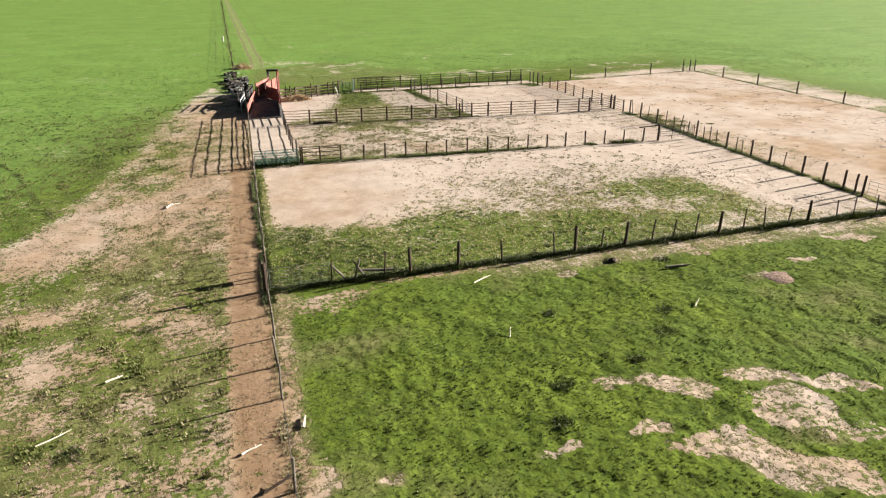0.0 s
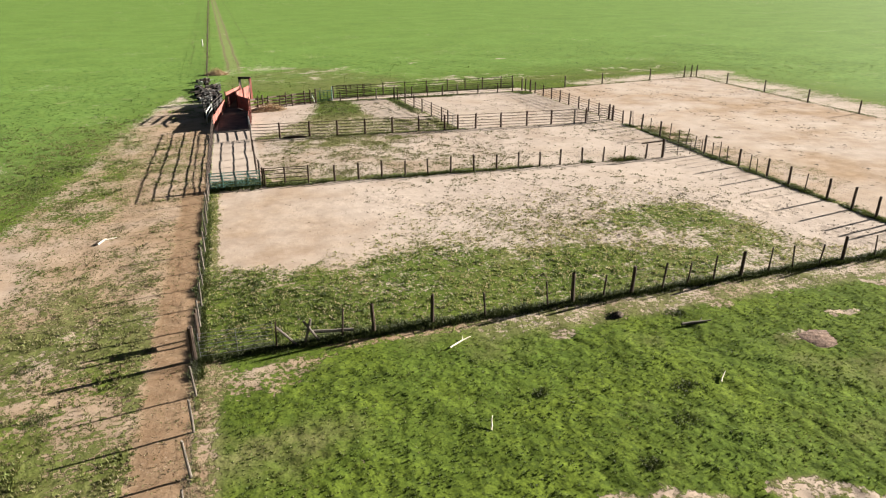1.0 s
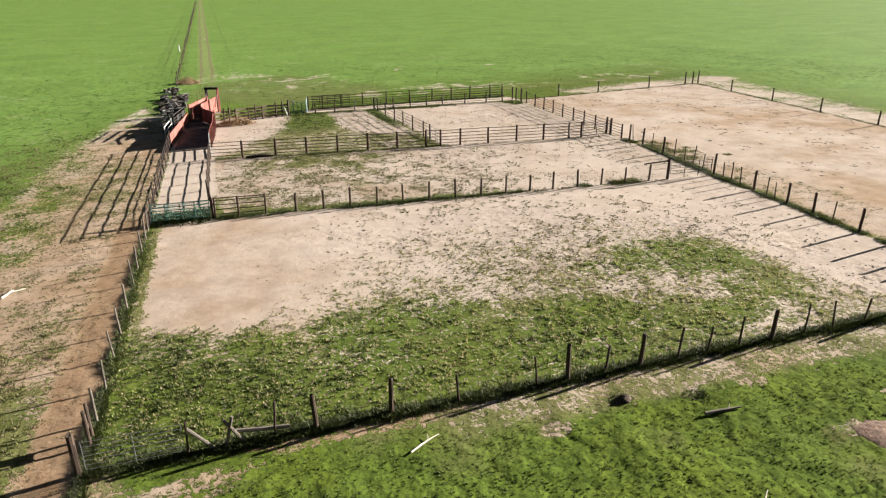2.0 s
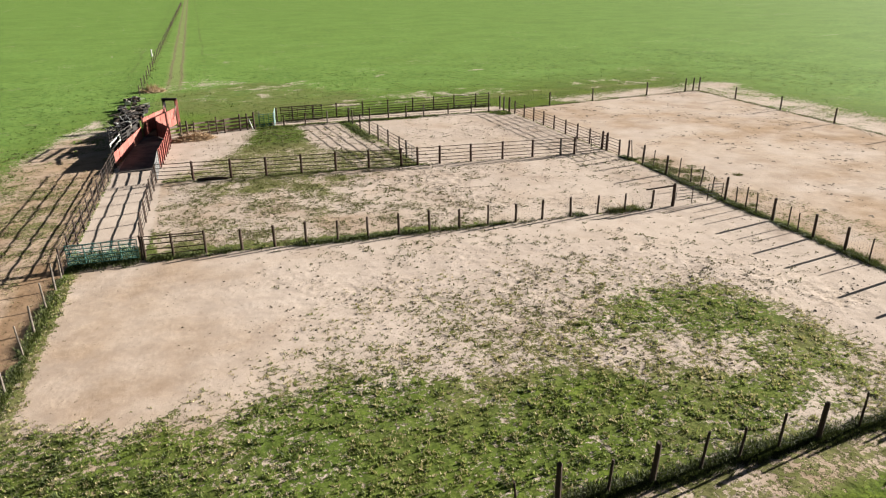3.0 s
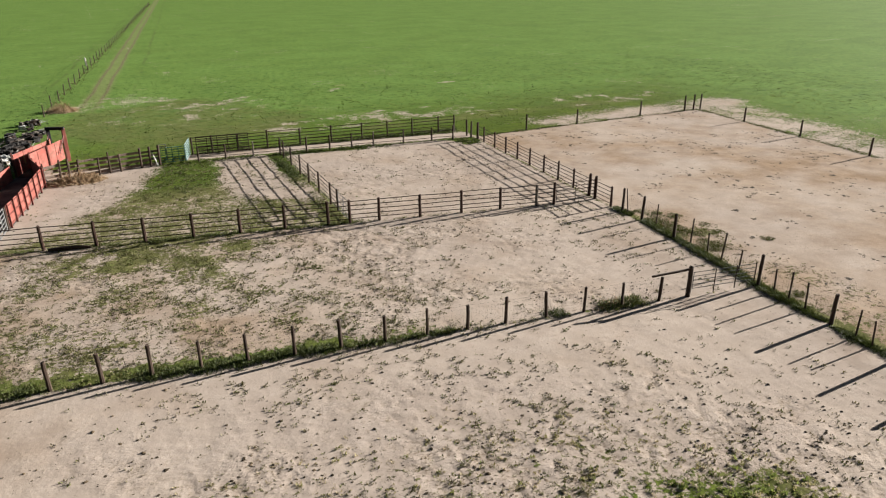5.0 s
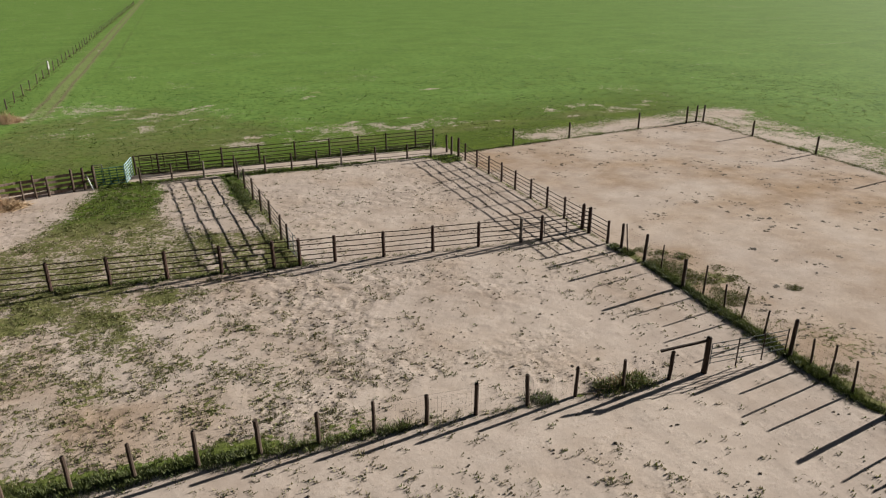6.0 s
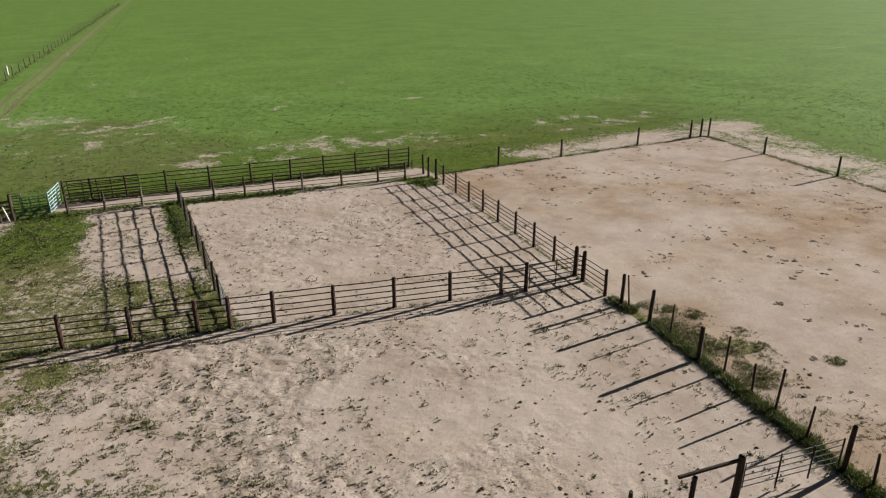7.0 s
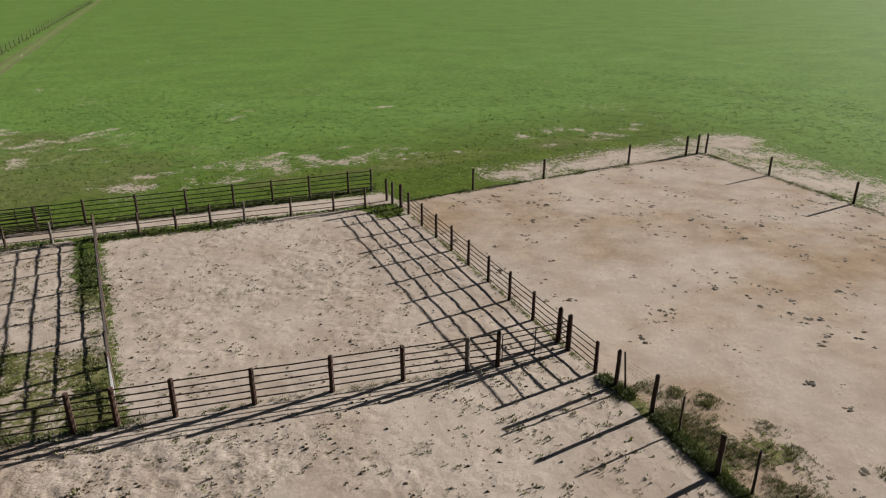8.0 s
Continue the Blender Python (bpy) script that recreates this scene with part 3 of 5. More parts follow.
# ---------------------------------------------------------------- building helpers
def tube(bm, pts, radii, sides=8, cap=True, wobble=0.0, rng=None):
    """A tube along pts with a radius at each point."""
    pts = [Vector(p) for p in pts]
    if isinstance(radii, (int, float)):
        radii = [radii] * len(pts)
    rings = []
    for i, p in enumerate(pts):
        d = (pts[min(i + 1, len(pts) - 1)] - pts[max(i - 1, 0)]).normalized()
        a = d.cross(Vector((0, 0, 1)) if abs(d.z) < 0.9 else Vector((1, 0, 0))).normalized()
        b = d.cross(a)
        ring = []
        for k in range(sides):
            t = 2 * math.pi * k / sides
            r = radii[i] * (1 + (rng.uniform(-wobble, wobble) if rng else 0))
            ring.append(bm.verts.new(p + a * math.cos(t) * r + b * math.sin(t) * r))
        rings.append(ring)
    for r0, r1 in zip(rings, rings[1:]):
        for k in range(sides):
            bm.faces.new((r0[k], r0[(k + 1) % sides], r1[(k + 1) % sides], r1[k]))
    if cap:
        bm.faces.new(rings[0][::-1])
        bm.faces.new(rings[-1])


def slab(bm, p, q, up, thick, lift=0.0):
    """An upright board from p to q, its lower edge on the line p-q raised by lift, up high."""
    p, q = Vector(p), Vector(q)
    d = (q - p).normalized()
    n = d.cross(Vector((0, 0, 1))).normalized() * thick / 2
    z0, z1 = Vector((0, 0, lift)), Vector((0, 0, lift + up))
    v = [bm.verts.new(c) for c in (p - n + z0, q - n + z0, q + n + z0, p + n + z0, p - n + z1, q - n + z1, q + n + z1, p + n + z1)]
    for f in ((0, 1, 2, 3), (7, 6, 5, 4), (4, 5, 1, 0), (5, 6, 2, 1), (6, 7, 3, 2), (7, 4, 0, 3)):
        bm.faces.new([v[i] for i in f])


def block(bm, centre, size, turn=0.0):
    """A box of that size, turned about z."""
    m = Matrix.Translation(centre) @ Matrix.Rotation(radians(turn), 4, "Z") @ Matrix.Diagonal((*size, 1))
    bmesh.ops.create_cube(bm, size=1.0, matrix=m)


def finish(bm, name, material, bevel=0.0):
    bmesh.ops.recalc_face_normals(bm, faces=bm.faces[:])
    if bevel:
        bmesh.ops.bevel(bm, geom=bm.edges[:], offset=bevel, segments=1, affect="EDGES", clamp_overlap=True)
    me = bpy.data.meshes.new(name)
    bm.to_mesh(me)
    bm.free()
    me.materials.append(material)
    return me


def thing(name, at, label, category, group=""):
    ob = new(name)
    ob.empty_display_size = 0.3
    ob.location = at
    return tagged(ob, label, category, group)


def part(name, bm, material, parent, label="", at=(0, 0, 0), bevel=0.0):
    """Links bm, drawn round the place at (world), as one mesh under parent."""
    ob = new(name, finish(bm, name, material, bevel))
    ob.parent = parent
    base = Vector(parent.location)
    if parent.parent:
        base = base + Vector(parent.parent.location)
    ob.location = Vector(at) - base
    return tagged(ob, label)


RNG = random.Random(7)


def add_post(fence, x, y, h, r, material, lean=(0, 0), name="post", label=""):
    """A round timber post, a little uneven, set in the ground."""
    bm = bmesh.new()
    zs = (-0.25, 0.0, h * 0.35, h * 0.7, h - 0.015, h)
    pts = [(lean[0] * z + RNG.uniform(-1, 1) * r * 0.12, lean[1] * z + RNG.uniform(-1, 1) * r * 0.12, z) for z in zs]
    tube(bm, pts, [r * 1.08, r * 1.06, r, r * 0.97, r * 0.93, r * 0.78], 8, wobble=0.07, rng=RNG)
    return part(name, bm, material, fence, label, (x, y, 0))


def add_rail(fence, p, q, r, material, sag=0.02, name="rail", label="", sides=6):
    """A bar from p to q with a slight bow."""
    p, q = Vector(p), Vector(q)
    m = (p + q) / 2 + Vector((RNG.uniform(-1, 1) * sag * 0.6, RNG.uniform(-1, 1) * sag * 0.6, RNG.uniform(-1.6, 0.6) * sag))
    bm = bmesh.new()
    tube(bm, [(0, 0, 0), m - p, q - p], r, sides)
    return part(name, bm, material, fence, label, p)


def pipe_run(fence, posts, heights, r=0.018, material=M_PIPE, sag=0.014):
    """Rails between neighbouring posts (x, y)."""
    for a, b in zip(posts, posts[1:]):
        for z in heights:
            add_rail(fence, (*a, z + RNG.uniform(-0.015, 0.015)), (*b, z + RNG.uniform(-0.015, 0.015)), r, material, sag)


def wire_run(fence, posts, heights, r=0.002):
    """One strand along all posts for each height."""
    for z in heights:
        bm = bmesh.new()
        o = Vector((*posts[0], z))
        pts = []
        for a, b in zip(posts, posts[1:]):
            pts.append(Vector((*a, z + RNG.uniform(-0.02, 0.02))) - o)
            pts.append(Vector(((a[0] + b[0]) / 2, (a[1] + b[1]) / 2, z - RNG.uniform(0.0, 0.03))) - o)
        pts.append(Vector((*posts[-1], z)) - o)
        tube(bm, pts, r, 4)
        part("wire", bm, M_WIRE, fence, "", o)


def net_run(fence, posts, top, low=0.06, r=0.0015, step=0.17):
    """Woven wire netting along posts: many thin stays and line wires in one mesh."""
    bm = bmesh.new()
    o = Vector((*posts[0], 0))
    for a, b in zip(posts, posts[1:]):
        a, b = Vector((*a, 0)) - o, Vector((*b, 0)) - o
        n = max(1, int((b - a).length / step))
        for i in range(n):
            c = a.lerp(b, (i + RNG.uniform(-0.15, 0.15)) / n)
            tube(bm, [c + Vector((0, 0, low)), c + Vector((RNG.uniform(-0.02, 0.02), RNG.uniform(-0.02, 0.02), top))], r, 3, cap=False)
        for z in (low, 0.16, 0.28, 0.42, 0.58, 0.76, 0.94, top):
            tube(bm, [a + Vector((0, 0, z)), a.lerp(b, 0.5) + Vector((0, 0, z - RNG.uniform(0, 0.03))), b + Vector((0, 0, z))], r, 3, cap=False)
    return part("netting", bm, M_WIRE, fence, "woven wire netting", o)


def gate(name, p, q, height, rails, material, label, low=0.15, uprights=2, r=0.022, lift=(0, 0)):
    """A tubular gate from p to q: outer frame, rails, uprights."""
    p, q = Vector((*p, 0)), Vector((*q, 0))
    g = thing(name, p, label, "gate", "gates of the yards")
    for i in range(rails):
        z = low + (height - low) * i / (rails - 1)
        add_rail(g, p + Vector((0, 0, z + lift[0])), q + Vector((0, 0, z + lift[1])), r, material, 0.012)
    for i in range(uprights + 2):
        t = i / (uprights + 1)
        c = p.lerp(q, t)
        dz = lift[0] * (1 - t) + lift[1] * t
        add_rail(g, c + Vector((0, 0, low - 0.03 + dz)), c + Vector((0, 0, height + 0.02 + dz)), r * 1.05, material, 0.0, "upright")
    return g


def mesh_panel(g, p, q, low, high, step, r, material, label):
    """Welded wire mesh filling a gate from p to q, one mesh."""
    p, q = Vector((*p, 0)), Vector((*q, 0))
    bm = bmesh.new()
    n = int((q - p).length / step)
    for i in range(n + 1):
        c = (q - p) * i / n
        tube(bm, [c + Vector((0, 0, low)), c + Vector((0, 0, high))], r, 4, cap=False)
    for i in range(int((high - low) / step) + 1):
        z = Vector((0, 0, low + i * step))
        tube(bm, [z, q - p + z], r, 4, cap=False)
    part("mesh_panel", bm, material, g, label, p)


# ---------------------------------------------------------------- front wire fence
fence_a = thing("wire_fence", (4.55, 31.0, 0), "wire fence on dark timber posts along the front of the pens", "fence", "fences of the yards")
THICK_A = (11.86, 14.45, 21.2, 24.3, 30.5, 36.9, 44.7, 50.5, 56.5, 62.5, 68.5)
THIN_A = (7.8, 10.5, 16.9, 19.95, 22.8, 26.0, 27.4, 28.9, 32.2, 33.7, 35.4, 39.1, 40.4, 42.2, 47.5, 53.4, 59.5, 65.5)
row = []
for x in sorted(THICK_A + THIN_A):
    thick = x in THICK_A
    h = RNG.uniform(1.38, 1.5) if thick else RNG.uniform(1.15, 1.45)
    add_post(fence_a, x, y_a(x), h, RNG.uniform(0.085, 0.105) if thick else RNG.uniform(0.035, 0.05), M_POST,
             (RNG.uniform(-0.05, 0.05), RNG.uniform(-0.04, 0.04)) if thick else (RNG.uniform(-0.12, 0.12), RNG.uniform(-0.06, 0.06)))
    row.append((x, y_a(x)))
wire_run(fence_a, [(4.7, y_a(4.7))] + row, (1.2,))
net_run(fence_a, [(4.7, y_a(4.7))] + row, 1.05)
# leaning corner braces and a fallen rail
for x0, x1, z1 in ((8.95, 9.55, 1.05), (9.25, 8.95, 1.1), (7.85, 8.6, 0.95)):
    add_rail(fence_a, (x1, y_a(x1), 0.02), (x0, y_a(x0), z1), 0.055, M_GREY, 0.0, "brace")
add_rail(fence_a, (9.3, y_a(9.3) + 0.12, 0.45), (11.0, y_a(11.0) + 0.05, 0.3), 0.07, M_GREY, 0.02, "fallen_rail", "silver-grey fallen rail")

# ---------------------------------------------------------------- long fence on the west side
fence_l = thing("wire_fence", (x_l(13), 13, 0), "wire fence on grey weathered posts beside a worn cattle path", "fence", "fences of the yards")
row = []
for y in (-6.0, -1.5, 3.0, 7.6, 12.2, 16.6, 21.65, 23.9, 26.2, 28.4, 33.7, 35.75, 38.05, 40.1, 42.5, 45.25, 47.2, 49.6, 51.7, 53.2):
    x = float(x_l(y))
    add_post(fence_l, x, y, RNG.uniform(1.25, 1.4), RNG.uniform(0.036, 0.05), M_GREY, (RNG.uniform(-0.06, 0.03), RNG.uniform(-0.02, 0.08)))
    row.append((x, y))
wire_run(fence_l, row, (1.22,))
net_run(fence_l, row, 1.1)
add_post(fence_l, 4.62, 31.0, 1.5, 0.11, M_POST, name="corner_post")

gate("mesh_gate", (4.85, y_a(4.85)), (7.7, y_a(7.7)), 1.15, 7, M_GALV, "grey wire panel beside the corner post", uprights=1, r=0.011)
# planks added in place of an unidentified brown shape, for its shadow
sign = thing("panel_stand_in", (4.6, 32.4, 0), "dark plank panel standing in for an unidentified brown shape", "panel")
for i in range(3):
    bm = bmesh.new()
    slab(bm, (0, 0.12 * (i % 2), 0), (0.1, 0.42 + 0.06 * i, 0.03), 0.17, 0.03, 0.45 + i * 0.18)
    part("plank", bm, M_POST, sign, "", (float(x_l(32.4)) - 0.08, 32.4, 0))
for v in (32.4, 32.85):
    add_post(sign, float(x_l(v)) - 0.02, v, 1.35, 0.06, M_POST)

pipes_l = thing("pipe_fence", (x_l(53.6), 53.6, 0), "rusty pipe rail fence along the cattle alley", "fence", "fences of the yards")
row = [(float(x_l(v)), v) for v in (53.6, 55.7, 57.9, 60.1, 62.2, 64.3, 66.4, 68.6, 71.0, 73.2, 75.2)]
for p in row:
    add_post(pipes_l, *p, RNG.uniform(1.42, 1.52), 0.05, M_PIPE)
pipe_run(pipes_l, row, (0.2, 0.5, 0.8, 1.1, 1.4), 0.024)

pipes_q = thing("pipe_fence", (11.77, 53.85, 0), "rusty pipe rail fence between alley and pen", "fence", "fences of the yards")
row = [(11.77, 53.85), (11.9, 55.8), (12.0, 57.8), (12.34, 60.2), (12.68, 62.5), (12.99, 64.9), (13.31, 67.0), (13.62, 69.1), (14.2, 73.3)]
for p in row:
    add_post(pipes_q, *p, RNG.uniform(1.4, 1.5), 0.06, M_POST)
pipe_run(pipes_q, row[:-1], (0.2, 0.5, 0.8, 1.1, 1.38), 0.022)
gate("pipe_gate", (13.72, 69.35), (14.15, 73.1), 1.4, 6, M_GALV, "pale galvanised gate at the mouth of the red chute", uprights=3, r=0.03)
g = gate("alley_gate", (8.2, 54.45), (11.6, 53.9), 1.2, 6, M_TEAL, "teal painted steel mesh gate across the alley mouth in weeds", uprights=3, r=0.026)
mesh_panel(g, (8.2, 54.45), (11.6, 53.9), 0.15, 1.18, 0.1, 0.007, M_TEAL, "teal welded wire mesh")

# ---------------------------------------------------------------- second fence
fence_b = thing("wire_fence", (15.0, y_b(15.0), 0), "wire fence of short dark posts between two pens", "fence", "fences of the yards")
row = [(x, y_b(x)) for x in (16.8, 18.55, 20.25, 22.0, 23.72, 25.5, 27.3, 29.1, 30.85, 32.6, 34.3, 36.15, 37.95, 39.8, 41.68)]
for i, p in enumerate(row):
    add_post(fence_b, *p, RNG.uniform(1.12, 1.3), RNG.uniform(0.06, 0.085), M_POST, (RNG.uniform(-0.03, 0.03), RNG.uniform(-0.03, 0.03)))
wire_run(fence_b, [(14.95, y_b(14.95))] + row, (1.12,))
net_run(fence_b, [(14.95, y_b(14.95))] + row, 1.0)
panel_b = thing("pipe_fence", (11.77, 53.85, 0), "short pipe rail panel overgrown with weeds", "fence", "fences of the yards")
row = [(x, y_b(x)) for x in (11.9, 13.3, 14.95)]
for p in row:
    add_post(panel_b, *p, 1.35, 0.065, M_POST)
pipe_run(panel_b, row, (0.25, 0.55, 0.85, 1.15, 1.3), 0.026)
frame_b = thing("gate_frame", (43.15, y_b(43.15), 0), "heavy timber brace frame beside a pen gate", "fence", "fences of the yards")
add_post(frame_b, 43.17, y_b(43.17), 1.52, 0.11, M_POST)
add_rail(frame_b, (41.2, y_b(41.2), 1.27), (43.17, y_b(43.17), 1.38), 0.055, M_POST, 0.01, "beam", sides=8)
g = gate("rail_gate", (43.35, y_b(43.35)), (46.75, 47.2), 1.2, 5, M_DULL, "dull grey thin railed gate with dark droppers", low=0.38, uprights=0, r=0.016)
for x, low in ((44.5, 0.06), (45.65, 0.1), (46.72, 0.3)):
    y = y_b(43.35) + (47.2 - y_b(43.35)) * (x - 43.35) / 3.4
    add_rail(g, (x, y - 0.03, low), (x, y - 0.03, 1.26), 0.028, M_POST, 0.0, "dropper", "dark timber dropper")

# ---------------------------------------------------------------- pipe fence across
M_X = (13.62, 16.15, 18.8, 21.3, 23.85, 26.4, 28.9, 31.4, 32.68)
M_X2 = (32.68, 34.44, 36.93, 39.54, 42.05, 44.45, 45.65)
RAILS = (0.25, 0.53, 0.81, 1.09, 1.37)
fence_m = thing("pipe_fence", (32.68, y_m(32.68), 0), "rusty pipe rail fence across the middle of the yards", "fence", "fences of the yards")
for x in M_X[1:] + M_X2[1:]:
    add_post(fence_m, x, y_m(x), RNG.uniform(1.4, 1.47), 0.095, M_GREY if x == 44.45 else M_BROWN)
pipe_run(fence_m, [(x, y_m(x)) for x in M_X], RAILS, 0.025)
pipe_run(fence_m, [(x, y_m(x)) for x in M_X2], RAILS, 0.025)
log = thing("fallen_log", (16.4, y_m(16.4) - 0.25, 0), "dark fallen log lying along the foot of a pipe fence", "log")
bm = bmesh.new()
tube(bm, [(0, 0, 0.1), (0.7, -0.14, 0.13), (1.5, -0.3, 0.12), (2.1, -0.46, 0.08)], [0.09, 0.13, 0.12, 0.07], 8, wobble=0.12, rng=RNG)
part("trunk", bm, M_POST, log, "", (16.4, y_m(16.4) - 0.25, 0))
gate("pipe_gate", (45.8, y_m(45.8)), (48.6, 61.6), 1.32, 6, M_PIPE, "rusty pipe gate at the end of a rail fence", uprights=1)

# ---------------------------------------------------------------- fence between pens and the large bare yard
pipes_r = thing("pipe_fence", (50.5, 80.6, 0), "rusty pipe rail fence beside the large bare yard", "fence", "fences of the yards")
row = [(float(x_r(v)), v) for v in (80.6, 79.2, 77.0, 74.9, 72.8, 70.7, 68.5, 66.4, 64.3, 62.3, 61.6, 59.8)]
for i, p in enumerate(row):
    add_post(pipes_r, *p, RNG.uniform(1.33, 1.4) + (0.12 if i in (0, 9, 10) else 0), 0.105 if i in (0, 9, 10) else 0.075, M_BROWN)
pipe_run(pipes_r, row, (0.2, 0.45, 0.7, 0.95, 1.2), 0.021)
for x, v in ((50.35, 81.5), (50.3, 82.3)):
    add_post(pipes_r, x, v, 1.45, 0.09, M_POST)

fence_r = thing("wire_fence", (48.45, 58.5, 0), "wire fence of mixed thick and thin posts in weeds", "fence", "fences of the yards")
row = []
for x, v in ((48.62, 58.75), (48.6, 56.95), (48.05, 53.75), (47.0, 47.14), (46.55, 43.0), (46.1, 39.9), (45.85, 37.8), (45.4, 34.35), (45.1, 32.3), (44.85, 30.5), (44.7, 29.5), (44.65, 28.9)):
    add_post(fence_r, x, v, 1.58 if v == 47.14 else RNG.uniform(1.38, 1.5), RNG.uniform(0.076, 0.092), M_POST, (RNG.uniform(0, 0.04), 0))
    row.append((x, v))
for x, v, h, lean in ((48.72, 58.35, 1.55, (-0.05, 0.1)), (48.6, 55.75, 1.3, (0.08, 0.05)), (48.28, 52.7, 1.4, (0.1, 0.06)), (48.08, 51.3, 1.1, (0.03, 0.06)), (47.85, 50.15, 1.4, (0.3, 0.15)),
                      (47.4, 48.65, 1.2, (0.06, 0)), (47.1, 46.3, 1.15, (0, 0.05)), (46.95, 45.4, 1.4, (0, 0)), (46.75, 44.4, 1.3, (0, 0.05)), (46.4, 41.8, 1.25, (0.03, 0)),
                      (46.25, 41.0, 1.1, (0.05, 0.1)), (45.7, 36.3, 1.2, (0.2, 0.1))):
    add_post(fence_r, x, v, h, RNG.uniform(0.032, 0.046), M_POST, lean)
wire_run(fence_r, row, (1.2, 1.32))
net_run(fence_r, row, 1.08)
gate("wire_gate", (44.7, 28.6), (44.75, 26.1), 1.15, 5, M_GALV, "grey wire gate between corner posts", uprights=3, r=0.012)

# ---------------------------------------------------------------- divider between the far pens
pipes_d = thing("pipe_fence", (32.8, 67.3, 0), "rusty pipe rail divider fence with weeds along it", "fence", "fences of the yards")
row = [(32.67 + (v - 64.75) * 0.03, v) for v in (67.3, 68.9, 71.7, 74.4, 76.9, 79.8, 82.4, 83.6)]
for p in row:
    add_post(pipes_d, *p, RNG.uniform(1.4, 1.5), 0.07, M_POST)
pipe_run(pipes_d, row, RAILS, 0.021, M_BLACK)
gate("pipe_gate", (32.7, 65.0), (32.76, 67.2), 1.3, 5, M_GALV, "grey tubular gate in a pen divider", uprights=1)

# ---------------------------------------------------------------- far lane
lane_in = thing("pipe_fence", (26.8, y_f(26.8), 0), "low pipe rail fence on the near side of a lane", "fence", "fences of the yards")
row = [(x, y_f(x)) for x in (26.8, 28.9, 31.1, 33.25, 35.45, 37.4, 39.3, 41.2, 43.9, 46.5, 48.5)]
for i, p in enumerate(row):
    add_post(lane_in, *p, RNG.uniform(1.15, 1.3), 0.075, M_GREY if i in (2, 7) else M_POST)
pipe_run(lane_in, row, (0.3, 0.6, 0.9, 1.15), 0.022)
lane_out = thing("pipe_fence", (26.6, 86.9, 0), "rusty pipe rail fence along the open pasture", "fence", "fences of the yards")
row = [(x, y_g(x)) for x in (26.7, 28.3, 30.4, 32.9, 35.7, 38.5, 41.3, 43.7, 46.1, 48.7, 50.3)]
for p in row:
    add_post(lane_out, *p, RNG.uniform(1.4, 1.52), 0.075, M_POST)
pipe_run(lane_out, row, RAILS, 0.028)
gate("pipe_gate", (27.0, 86.6), (31.2, 86.2), 1.55, 8, M_PIPE, "dark pipe gate folded back against a rail fence", uprights=4, r=0.03)
gate("pale_gate", (25.9, 84.9), (26.5, 87.1), 1.4, 7, M_PALE, "pale blue tubular gate swung open", uprights=2, r=0.03)
g = gate("teal_gate", (23.95, 85.0), (25.85, 84.95), 1.3, 7, M_TEAL, "teal tubular gate beside a board fence", uprights=3, r=0.028)
for z in (1.45, 1.6):
    add_rail(g, (23.95, 85.0, z), (24.5, 84.99, z - 0.03), 0.025, M_GALV, 0.0, "hoop")
add_rail(g, (24.5, 84.99, 0.1), (24.5, 84.99, 1.6), 0.028, M_GALV, 0.0, "hoop_leg")

# ---------------------------------------------------------------- fence round the large yard
fence_n = thing("wire_fence", (78.3, 81.4, 0), "sparse wire fence round the large bare yard", "fence", "fences of the yards")
top_row = [(50.6, 81.6), (56.5, 81.7), (62.4, 81.6), (70.7, 81.8), (76.6, 81.5), (77.9, 81.5), (78.8, 81.4)]
side_row = [(78.8, 81.4)] + [(float(x_n(v)), v) for v in (74.4, 67.4, 60.0, 53.0, 46.0, 39.0, 32.0, 25.0)]
for i, p in enumerate(top_row[1:] + side_row[1:]):
    add_post(fence_n, *p, 1.6 if i in (3, 4, 5) else RNG.uniform(1.35, 1.5), 0.085, M_POST)
wire_run(fence_n, top_row, (0.25, 0.5, 0.8, 1.1, 1.3))
wire_run(fence_n, side_row, (0.25, 0.5, 0.8, 1.1, 1.3))


# ---------------------------------------------------------------- red working chute
def along(p, q, t):
    return (p[0] + (q[0] - p[0]) * t, p[1] + (q[1] - p[1]) * t)


